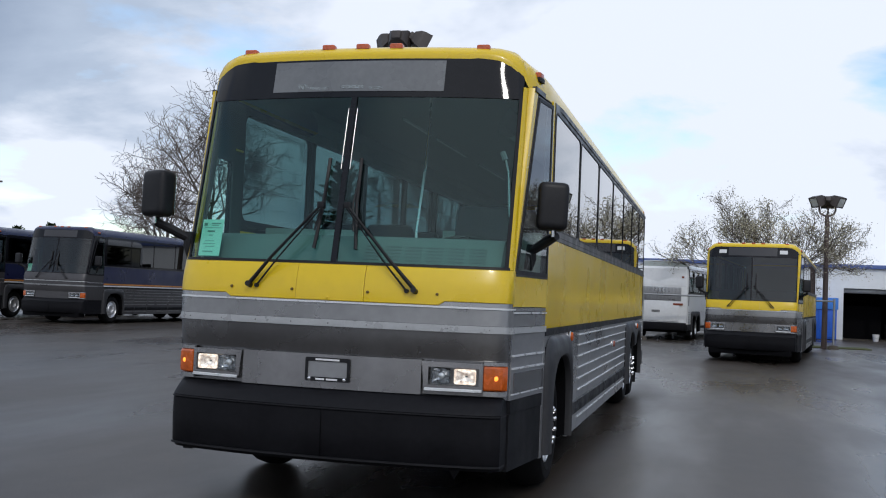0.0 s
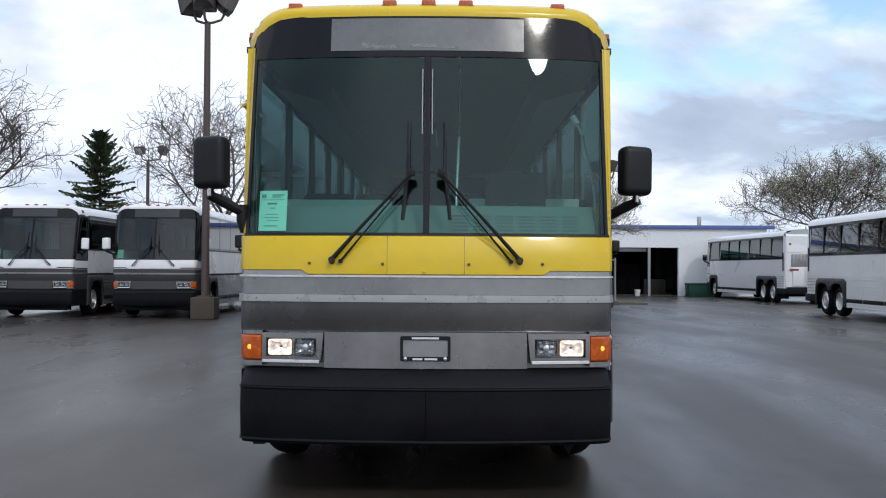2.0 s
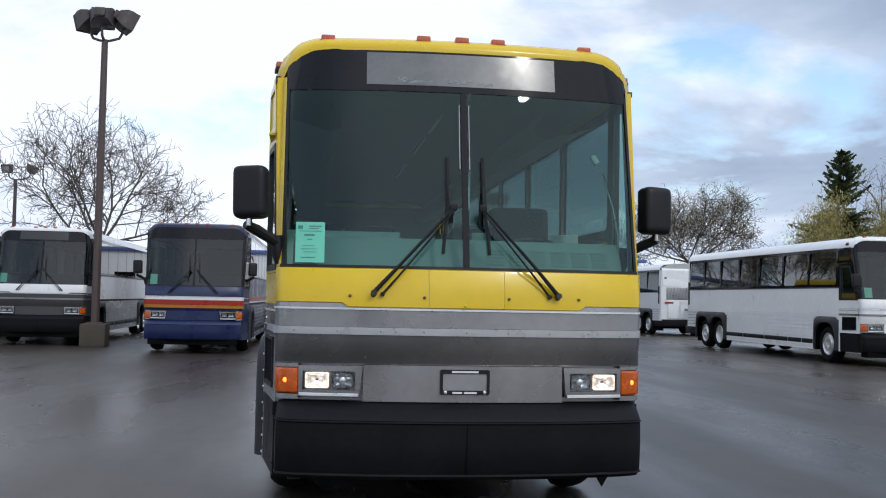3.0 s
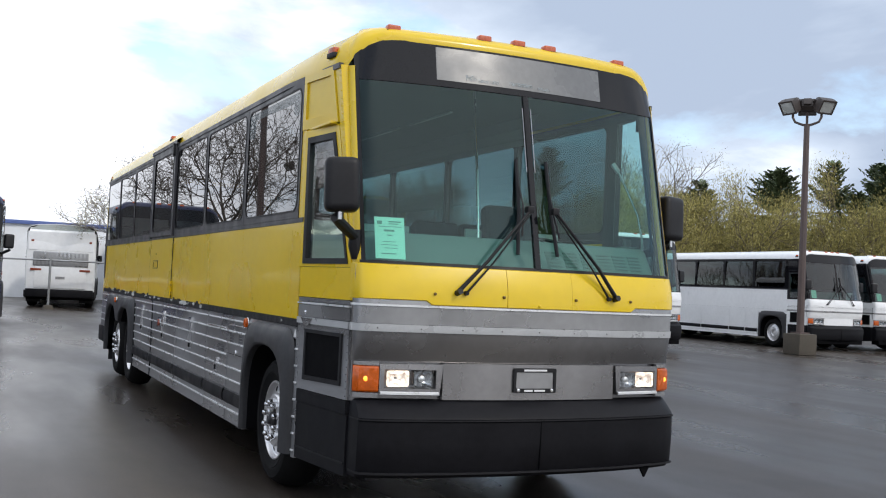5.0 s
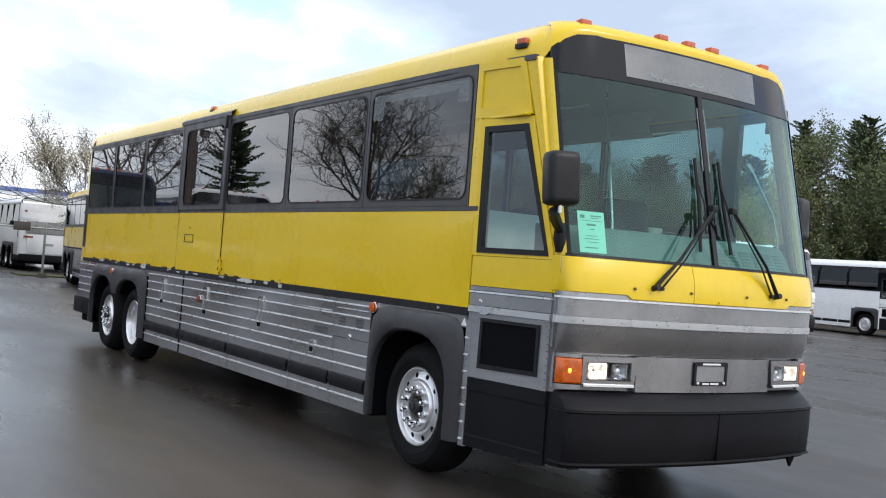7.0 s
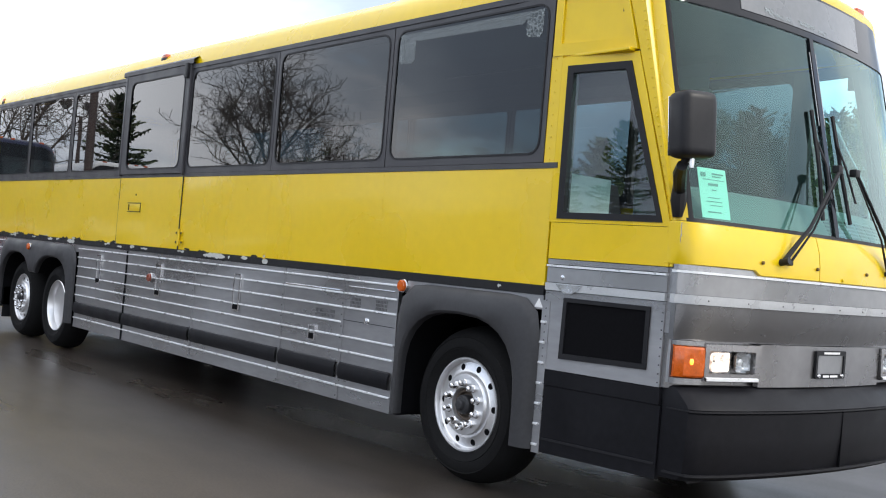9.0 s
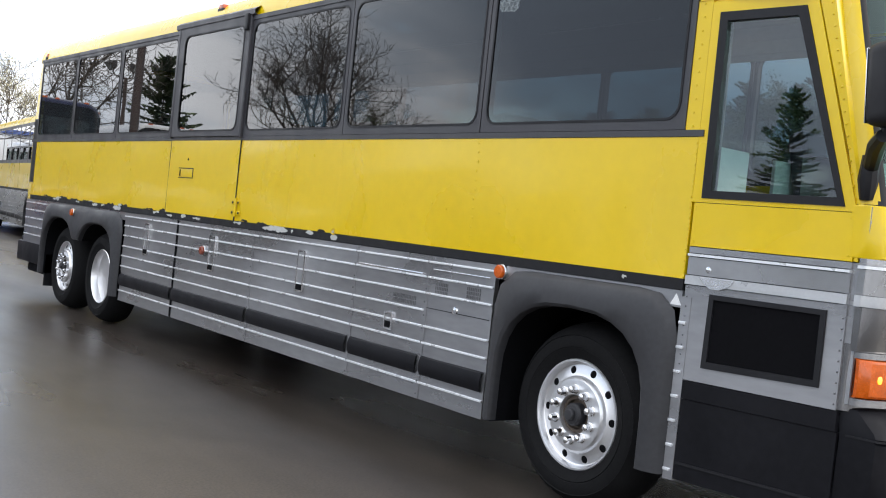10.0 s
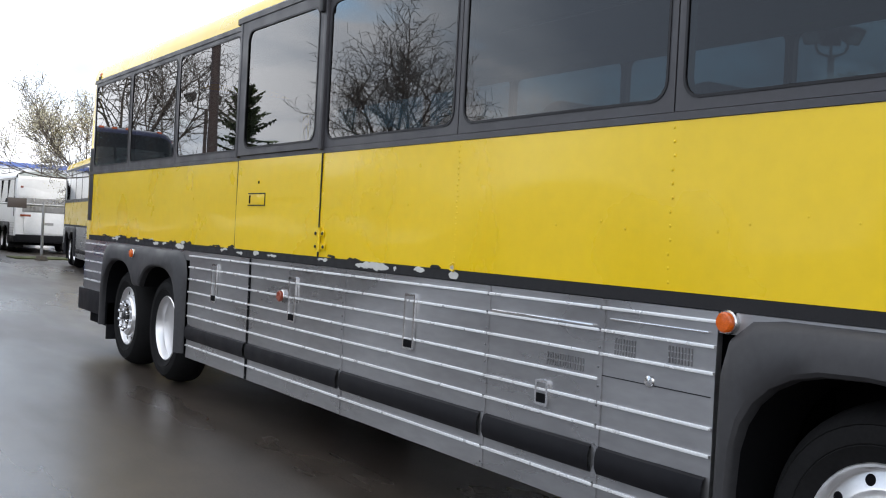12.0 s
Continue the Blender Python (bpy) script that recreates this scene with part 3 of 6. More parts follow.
def wiper(parent, s):
    w = new("wiper")
    w.parent = parent
    piv, jnt = Vector((s * 0.59, -0.080, 1.545)), Vector((s * 0.095, -0.075, 2.09))
    bm = bmesh.new()
    tube(bm, [piv, piv.lerp(jnt, 0.35) + Vector((0, -0.035, 0)), jnt], [0.015, 0.011, 0.009], 8)
    off = Vector((-s * 0.055, 0, -0.01))
    tube(bm, [piv + off, piv.lerp(jnt, 0.35) + off * 0.8 + Vector((0, -0.03, 0)), jnt + off * 0.3], [0.008, 0.006, 0.005], 6)
    part("arm", bm, BLACKP, w)
    bm = bmesh.new()
    tube(bm, [piv + Vector((0, 0.035, -0.015)), piv + Vector((0, -0.03, 0.0))], 0.019, 12)
    tube(bm, [piv + off + Vector((0, 0.035, 0)), piv + off + Vector((0, -0.012, 0))], 0.014, 10)
    part("pivot", bm, BLACKP, w)
    bm = bmesh.new()
    for a, b in ((1.80, 2.435),):
        ya, yb = nose_y(0.12) + table(RAKE, a) - 0.018, nose_y(0.12) + table(RAKE, b) - 0.018
        tube(bm, [(s * 0.150, ya, a), (s * 0.120, (ya + yb) / 2 - 0.004, (a + b) / 2), (s * 0.115, yb, b)], 0.013, 6)
        tube(bm, [(s * 0.140, ya - 0.03, a + 0.12), (s * 0.110, (ya + yb) / 2 - 0.045, (a + b) / 2), (s * 0.114, yb - 0.03, b - 0.14)], 0.007, 6)
    part("blade", bm, BLACKP, w)
    bm = bmesh.new()
    box(bm, s * 0.095 - 0.025, s * 0.095 + 0.025, -0.085, -0.04, 2.07, 2.115, 0.008)
    part("blade_clip", bm, BLACKP, w)


def headlamp(parent, s, lit, fine):
    """The lamp cluster: pale bezel, two square lamps, amber turn lamp at the corner."""
    e = new("headlamp")
    e.parent = parent
    yb = lambda ax: nose_y(ax)
    bm = bmesh.new()
    a, b = sorted((s * 0.665, s * 1.045))
    outer = [(s * 0.665, 0.888), (s * 1.045, 0.888), (s * 1.045, 1.078), (s * 0.645, 1.082)]
    inner = [(s * 0.690, 0.928), (s * 1.018, 0.928), (s * 1.018, 1.046), (s * 0.690, 1.046)]
    ring_plate(bm, outer, inner, lambda u, v, d: (u, yb(abs(u)) - 0.028 + d, v), 0.05)
    part("bezel", bm, PANELG, e, "grey lamp bezel")
    bm = bmesh.new()
    surf(bm, [[(s * x, yb(x) - o, z) for x in (0.67, 0.8, 0.93, 1.04)] for z, o in ((0.888, 0.030), (0.892, 0.040), (0.905, 0.040), (0.910, 0.029))])
    part("bezel_ledge", bm, LINE, e)
    bm = bmesh.new()
    plate(bm, inner, lambda u, v, d: (u, yb(abs(u)) + 0.035 + d, v), 0.01)
    part("lamp_tray", bm, DARK, e)
    for k, (x0, x1) in enumerate(((0.845, 1.010), (0.695, 0.840))):
        on = lit and k == 0
        bm = bmesh.new()
        rr = rrect(x0 + 0.008, x1 - 0.008, 0.938, 1.038, 0.014)
        rows = []
        for f, dep in ((1.0, 0.0), (0.97, 0.012), (0.8, 0.028), (0.45, 0.040), (0.12, 0.044)):
            cx, cz = (x0 + x1) / 2, 0.988
            ring = [(s * (cx + (u - cx) * f), yb((x0 + x1) / 2) - 0.016 + dep, cz + (v - cz) * f) for u, v in rr]
            rows.append(ring + [ring[0]])
        surf(bm, rows)
        part("reflector", bm, LAMPON if on else REFLECT, e, "lit headlamp" if on else "unlit headlamp")
        bm = bmesh.new()
        plate(bm, rrect(x0, x1, 0.930, 1.044, 0.014), lambda u, v, d: (s * u, yb((x0 + x1) / 2) - 0.022 + d, v), 0.004)
        g = part("lens", bm, LENSG, e)
        g.visible_shadow = False
        if fine and not on:
            bm = bmesh.new()
            lathe(bm, [(0.022, 0), (0.020, 0.02), (0.004, 0.026)], (s * (x0 + x1) / 2, yb(0.77) + 0.022, 0.988), 'y', -1, 12)
            part("bulb", bm, ALU, e)
    # turn lamp wraps the corner
    bm = bmesh.new()
    rows = []
    for z0, z1 in ((0.868, 0.898), (1.066, 1.090)):
        nose_sheet("lamp_rim", (z0, z1), *sorted((s * 1.046, s * 1.186)), GREYL, e, 0.016, 0.03)
    path = [(1.052, nose_y(1.052)), (1.10, nose_y(1.10)), (1.135, nose_y(1.135)), (1.160, nose_y(1.160)), (1.175, 0.130), (1.183, 0.142)]
    for z, o in ((0.902, 0.0), (0.906, 0.022), (0.915, 0.030), (0.985, 0.034), (1.050, 0.030), (1.060, 0.022), (1.064, 0.0)):
        rows.append([(s * (x + o * 0.35 * min(1, max(0, (x - 1.1) / 0.1))), y - o * (1 if x < 1.165 else 0.5), z) for x, y in path])
    surf(bm, rows, (-s * 0.01, 0.02, 0))
    t = part("turn_lamp", bm, AMBER, e, "amber turn lamp")
    if lit and fine:
        bm = bmesh.new()
        lathe(bm, [(0.018, 0), (0.015, 0.005), (0.003, 0.008)], (s * 1.125, nose_y(1.125) - 0.030, 0.985), 'y', -1, 12)
        part("bulb_glow", bm, BULB, t)
    return e


def coach(name, label, pal, m, fine=False, lit=False, group="", mirror_mat=None):
    """A three-axle motor coach with its nose at y = 0, facing -y, set at the pose m."""
    c = new(name)
    tagged(c, label, "coach", group)
    c.matrix_basis = m
    hood, low, skirt, upper, top, hdr, bumper, pillar = (pal[k] for k in ("hood", "low", "skirt", "upper", "roof", "header", "bumper", "pillar"))
    # --- nose, from the bumper up
    bm = bmesh.new()
    rows = []
    for z, o, w in ((0.380, -0.03, 0.97), (0.386, 0.075, 0.985), (0.43, 0.105, 0.99), (0.60, 0.115, 0.992), (0.728, 0.118, 0.99), (0.740, 0.106, 0.99), (0.750, 0.116, 0.99), (0.770, 0.104, 0.988), (0.815, 0.055, 0.985), (0.850, 0.015, 0.98), (0.862, -0.03, 0.97)):
        rows.append([(x * w, max(y - o, -0.155) if abs(x) < 1.1 else y - o * (1 if abs(x) < 1.19 else 0.35), z) for x, y, _ in nose_row(0.6)])
    surf(bm, rows, (0, 0.04, 0))
    part("bumper", bm, bumper, c, "black vinyl bumper in two halves")
    boxed("bumper_joint", (0.003, 0.008, -0.1555, -0.10, 0.42, 0.74), DARK, c)
    if fine:
        bm = bmesh.new()
        surf(bm, [[(x * 0.992, y - (0.122 if abs(x) < 1.19 else 0.05), z) for x, y, _ in nose_row(0.6)] for z in (0.412, 0.424)], (0, 0.02, 0))
        surf(bm, [[(x * 0.994, y - (0.126 if abs(x) < 1.19 else 0.05), z) for x, y, _ in nose_row(0.6)] for z in (0.738, 0.746)], (0, 0.02, 0))
        part("bumper_bead", bm, BLACKP, c)
    nose_sheet("lower_front_panel", (0.86, 0.895, 1.0, 1.088), -0.64, 0.64, PANELG if fine else low, c, 0.012, label="grey front panel")
    nose_sheet("front_backing", (0.84, 1.0, 1.12), -1.19, 1.19, low, c, -0.035)
    nose_sheet("grey_front_band", (1.092, 1.15, 1.20, 1.25, 1.276), -1.196, 1.196, low, c)
    nose_sheet("trim_bar", (1.278, 1.284, 1.318, 1.324), -1.196, 1.196, TRIMW if fine else GREYL, c, 0.012, label="pale riveted trim bar")
    nose_sheet("upper_grey_band", (1.326, 1.37, 1.432), -1.196, 1.196, pal.get("low2", low), c, 0.002)
    nose_sheet("bright_strip", (1.434, 1.440, 1.447), -1.196, 1.196, LINE, c, 0.012)
    # hood in three pieces; its lower edge steps up towards the corners
    def hood_piece(nm, x0, x1, out):
        bm = bmesh.new()
        xs = sorted({x for x in [q * p[0] for p in NOSE for q in (-1, 1)] + [-0.785, -0.745, 0.745, 0.785] if x0 < x < x1} | {x0, x1})
        rows = []
        for f in (0.0, 0.02, 0.35, 0.65, 0.98, 1.0):
            row = []
            for x in xs:
                zb = 1.450 + 0.026 * max(0.0, min(1.0, (abs(x) - 0.745) / 0.04))
                z = zb + (1.696 - zb) * f
                row.append((x, nose_y(abs(x)) + table(RAKE, z) - out + (0.008 if f in (0.0, 1.0) else 0), z))
            e, zz = 1.199 + (0 if f in (0.0, 1.0) else 0.003), row[0][2]
            if x0 < -1.19:
                row = [(-e - 0.001, 0.199, row[0][2]), (-e, 0.150, row[0][2])] + [(x, min(y, 0.142), z) for x, y, z in row]
            if x1 > 1.19:
                row = [(x, min(y, 0.142), z) for x, y, z in row] + [(e, 0.150, row[-1][2]), (e + 0.001, 0.199, row[-1][2])]
            rows.append(row)
        surf(bm, rows, (0, 0.03, 0))
        part(nm, bm, hood, c)
    hood_piece("hood_door", -1.1965, -0.2435, 0.014)
    hood_piece("hood_centre", -0.2405, 0.2405, 0.016)
    hood_piece("hood_door", 0.2435, 1.1965, 0.014)
    nose_sheet("hood_backing", (1.448, 1.58, 1.69), -1.1955, 1.1955, pal.get("low2", low), c, 0.0)
    if "stripe" in pal:
        for z0, z1, mt in pal["stripe"]:
            nose_sheet("stripe", (z0, z1), -1.1965, 1.1965, mt, c, 0.016)
    # windshield: two panes, divider, mask and header
    zs = (1.712, 1.95, 2.2, 2.45, 2.7, 2.885)
    for s in (-1, 1):
        a, b = sorted((s * 0.022, s * 1.155))
        g = nose_sheet("windshield_pane", zs, a, b, WSGLASS if fine else BGWS, c, -0.002, 0.004)
        glaze(g, len(g.data.polygons) // 2 - (5 + len(nose_row(2.0, a, b)) - 1))
    nose_sheet("windshield_divider", zs, -0.020, 0.020, GLOSSB, c, 0.010, 0.03)
    nose_sheet("lower_gasket", (1.696, 1.716), -1.18, 1.18, BLACKP, c, 0.006)
    for s in (-1, 1):
        a, b = sorted((s * 1.150, s * 1.172))
        nose_sheet("edge_gasket", (1.70, 2.2, 2.6, 2.9), a, b, BLACKP, c, 0.006)
        a, b = sorted((s * 1.172, s * 1.1965))
        nose_sheet("corner_post", (1.70, 2.2, 2.6, 2.9, 2.98), a, b, pillar, c, 0.006, 0.05)
    bm = bmesh.new()
    rows = []
    for f in (0.0, 0.25, 0.5, 0.75, 1.0):
        row = []
        for x, y, _ in nose_row(2.9, -1.172, 1.172):
            ztop = header_top(abs(x))
            z = 2.888 + (ztop - 2.888) * f
            row.append((x, nose_y(abs(x)) + table(RAKE, z) - 0.004 + 0.02 * max(0.0, (abs(x) - 1.0) / 0.18) * f, z))
        rows.append(row)
    surf(bm, rows, (0, 0.03, 0))
    part("header_panel", bm, hdr, c, "glossy black header")
    if pal.get("dest", True):
        bm = bmesh.new()
        rows = []
        for z in (2.93, 3.0, 3.08, 3.155):
            rows.append([(x, y - 0.0, z) for x, y, _ in nose_row(z, -0.645, 0.635, 0.008)])
        surf(bm, rows, (0, 0.01, 0))
        part("destination_blind", bm, DESTG if fine else FRAME, c, "grey destination sign glass")
    roof(c, top)
    for x in (-0.905, -0.262, 0.0, 0.25, 0.872):
        zz = 3.262 - 0.008 * (abs(x) / 0.9) ** 2
        marker(c, x, nose_y(abs(x)) + 0.335 + 0.064, zz - 0.010)
    # --- sides
    for s in (-1, 1):
        door_side = s < 0
        marker(c, s * 1.232, 0.66, 3.090, 0.09, s * 82)
        strip("drip_rail", s, 0.50, 11.45, 2.968, 3.004, pal.get("frame", FRAME), c, 0.014, 0.03, steps=12)
        strip("window_sill", s, 0.96, REAR - 0.1, 1.972, 2.003, FRAME, c, 0.008, 0.03)
        for k, (a, b) in enumerate(zip(WIN, WIN[1:])):
            lift = fine and door_side and k == 3
            a2, b2 = (a, b)
            bm = bmesh.new()
            i0, i1 = (a2 + 0.052, b2 - 0.052) if door_side else (a2 + 0.034, b2 - 0.034)
            if lift:
                i0, i1 = a2 + 0.10, b2 - 0.17
            inner = rrect(i0, i1, 2.062, 2.925, 0.075 if k < 4 else 0.05)
            outer = outer_match(a2 + 0.004, b2 - 0.004, 2.005, 2.995 if not lift else 3.03, inner)
            ring_plate(bm, outer, inner, flank(s, 0.006 if not lift else 0.026), 0.045)
            wf = part("window_frame", bm, pal.get("frame", FRAME), c)
            if fine:
                bm = bmesh.new()
                ring_plate(bm, rrect(i0 - 0.012, i1 + 0.012, 2.050, 2.937, 0.085 if k < 4 else 0.06), inner, flank(s, 0.010 if not lift else 0.030), 0.02)
                part("rubber_seal", bm, BLACKP, wf)
            bm = bmesh.new()
            lean = 0.05 if pal is WPAL else 0.0   # panes of the white coaches lean inwards
            plate(bm, inner, lambda y, z, d: (s * (side_x(y) + (0.020 if lift else 0.004) - lean * (z - 2.062) - d), y, z), 0.006)
            g = part("pane", bm, SIDEGLASS if fine or pal is WPAL else BGSIDE, wf)
            glaze(g)
            if fine and door_side and k == 0:
                for fy0, fy1, fz0, fz1 in ((1.16, 1.30, 2.74, 2.905), (1.30, 2.36, 2.835, 2.905), (2.36, 2.53, 2.70, 2.905)):
                    bm = bmesh.new()
                    plate(bm, [(fy0, fz1), (fy0, fz0 + 0.03), (fy0 + 0.03, fz0), (fy1 - 0.02, fz0 + 0.012), (fy1, fz0 + 0.03), (fy1, fz1)], flank(s, 0.0065), 0.002)
                    part("film_remnant", bm, FILM if fy1 - fy0 > 0.5 else FROST, wf, "whitish peeled window film")
        # yellow belt panels
        cuts = [0.985, 5.69, 7.12, 11.36]
        for k, (a, b) in enumerate(zip(cuts, cuts[1:])):
            lift = fine and door_side and k == 1
            bm = bmesh.new()
            n = 24 if k != 1 else 8
            ys = [a + 0.003 + (b - a - 0.006) * i / n for i in range(n + 1)]
            o = 0.008 if lift else 0.0
            rows = [[(s * (side_x(y) + o + 0.0022 * math.sin(y * 3.3 + z * 5 + k * 2.1) * (0 if z in (1.302, 1.970) else 1)), y, z) for y in ys] for z in (1.302, 1.42, 1.55, 1.68, 1.83, 1.970)]
            surf(bm, rows, (-s * 0.03, 0, 0))
            part("lift_door" if lift else "belt_panel", bm, upper, c, "wheelchair lift door panel" if lift else "")
        strip("belt_moulding", s, 0.985, 11.45, 1.247, 1.300, pal.get("mould", SCUFF), c, 0.004, 0.03)
        if "side_stripe" in pal:
            for z0, z1, mt in pal["side_stripe"]:
                strip("side_stripe", s, 0.99, 11.4, z0, z1, mt, c, 0.010, 0.008)
        # rear corner
        bm = bmesh.new()
        rows = []
        for z, i in ((0.62, 0.03), (1.3, 0.0), (2.0, 0.0), (2.6, 0.01), (2.99, 0.03)):
            rows.append([(s * (HALF - i), 11.36, z), (s * (HALF - i), REAR - 0.12, z), (s * (HALF - 0.035 - i), REAR - 0.03, z), (s * (HALF - 0.12 - i), REAR, z), (s * 0.6, REAR + 0.01, z), (0, REAR + 0.015, z)])
        surf(bm, rows, (-s * 0.02, -0.02, 0))
        part("rear_corner", bm, pal.get("back", upper), c)
        boxed("rear_grille", (s * (HALF + 0.004), s * (HALF - 0.02), 11.40, 11.555, 1.46, 2.26), BLACKP, c)
        # skirt
        for k, (a, b) in enumerate(zip(SKIRTS, SKIRTS[1:])):
            bm = bmesh.new()
            n = 6
            ys = [a + 0.004 + (b - a - 0.008) * i / n for i in range(n + 1)]
            surf(bm, [[(s * (HALF + 0.0025 * math.sin(y * 9 + z * 13)), y, z) for y in ys] for z in (0.35, 0.49, 0.63, 0.80, 1.0, 1.243)], (-s * 0.03, 0, 0))
            plain = fine and not door_side and k == 0
            d = part("luggage_door", bm, GREYL if plain else skirt, c)
            for z in LINES + (0.452,):
                bm = bmesh.new()
                if plain or (fine and door_side and k == 0 and z in (0.902,)):
                    continue
                box(bm, s * (HALF - 0.002), s * (HALF + 0.012), a + 0.006, b - 0.006, z - 0.0065, z + 0.0065, 0.003 if fine else 0.0, 2)
                part("moulding", bm, LINE if fine else pal.get("line", GREYL), d)
            bm = bmesh.new()
            surf(bm, [[(s * (HALF + o), y, z) for y in (a + 0.022, b - 0.022)] for z, o in ((0.500, 0.0), (0.505, 0.012), (0.53, 0.024), (0.575, 0.026), (0.612, 0.016), (0.620, 0.0))])
            part("rub_rail", bm, BUMPER, d)
        # panel over the fenders
        strip("fender_panel", s, 0.985, 2.316, 1.165, 1.245, skirt, c, -0.001)
        strip("fender_panel", s, 8.124, 10.72, 1.165, 1.245, skirt, c, -0.001)
        strip("rear_skirt", s, 10.72, 11.60, 0.70, 1.245, skirt, c, -0.002)
        for z in LINES[:5]:
            strip("moulding", s, 10.74, 11.58, z - 0.007, z + 0.007, GREYL if not fine else LINE, c, 0.008, 0.01)
        boxed("rear_bumper", (s * (HALF - 0.5), s * (HALF + 0.008), 10.79, REAR + 0.10, 0.45, 0.705), bumper, c, 0.03)
        arch("front_fender", c, s, [1.662], 0.985, 2.285, 1.235, FENDER, (0.535,))
        arch("rear_fender", c, s, [DRIVE_AX - 0.02, TAG_AX + 0.02], 8.16, 10.74, 1.238, FENDER, (0.56, 0.56))
        well(c, s, 0.97, 2.29)
        well(c, s, 8.17, 10.73)
        strip("fender_edge_strip", s, 0.932, 0.9845, 0.36, 1.22, skirt, c, 0.003)
        # mud flap
        boxed("mud_flap", (s * 0.72, s * (HALF - 0.02), 10.66, 10.675, 0.22, 0.9), BLACKP, c)
        wheel(c, s, FRONT_AX, "hub", fine)
        wheel(c, s, DRIVE_AX, "dish", fine)
        wheel(c, s, TAG_AX, "hub", fine)
        mirror_arm(c, s, fine, mirror_mat)
        wiper(c, s)
        headlamp(c, s, lit, fine)
        # entrance door (or the driver's corner)
        front_corner(c, s, pal, fine)
    # --- closed ends and underside; the near-black boxes sit low to block light
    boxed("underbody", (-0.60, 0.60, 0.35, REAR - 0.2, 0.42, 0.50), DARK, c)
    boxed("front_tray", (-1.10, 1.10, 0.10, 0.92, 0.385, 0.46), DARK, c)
    # Added filler between the front wheels, keeps the ground below in shade.
    boxed("axle_filler", (-0.85, 0.85, 0.92, 2.32, 0.33, 0.46), DARK, c)
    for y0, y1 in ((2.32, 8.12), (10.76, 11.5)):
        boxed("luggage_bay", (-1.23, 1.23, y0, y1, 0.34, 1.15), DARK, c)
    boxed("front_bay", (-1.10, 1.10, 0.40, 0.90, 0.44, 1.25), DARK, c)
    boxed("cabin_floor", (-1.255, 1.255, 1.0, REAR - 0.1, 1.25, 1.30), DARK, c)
    bm = bmesh.new()
    surf(bm, [[(x, y, 3.005 + 0.20 * (1 - (x / 1.2) ** 2) ** 0.5) for x in (-1.2, -1.1, -0.8, -0.4, 0, 0.4, 0.8, 1.1, 1.2)] for y in (0.75, 4, 8, REAR - 0.2)], (0, 0, 0.02))
    part("headliner", bm, INTER, c)
    bm = bmesh.new()
    surf(bm, [nose_row(z, -1.12, 1.12, -o) for z, o in ((1.30, 0.10), (1.60, 0.10), (1.665, 0.12), (1.69, 0.30), (1.68, 0.55), (1.40, 0.62))])
    part("dashboard", bm, DASH, c)
    if not fine:
        # Added near-black box, stands in for the dark gap below the bumper.
        boxed("front_gap_fill", (-1.08, 1.08, -0.02, 0.30, 0.25, 0.40), DARK, c, 0.02)
        if pal is YPAL:
            for x in (-0.80, 0.80):
                bm = bmesh.new()
                surf(bm, [[(q, nose_y(abs(q)) + table(RAKE, z) - 0.010, z) for q in (x - 0.10, x + 0.10)] for z in (2.99, 3.09)], (0, 0.01, 0))
                part("sign_lamp", bm, BARW, c, "pale square sign lamp")
        if pal not in (YPAL, WPAL):
            boxed("lettering_bar", (-0.19, 0.19, -0.056, -0.045, 1.565, 1.600), BARW if pal is BPAL else FRAME, c)
    if not fine and pal is not YPAL:
        bm = bmesh.new()
        surf(bm, [[(x, nose_y(abs(x)) + table(RAKE, z) + 0.012, z) for x in (-1.08, -0.99, -0.90)] for z in (1.735, 1.86, 1.985)], (0, 0.002, 0))
        part("paper_notice", bm, PAPER, c, "mint green sale sheet")
    if not fine:
        boxed("seat_rows", (-1.1, 1.1, 2.2, 11.0, 1.3, 2.02), SEAT, c)
    rear_end(c, pal, fine)
    return c


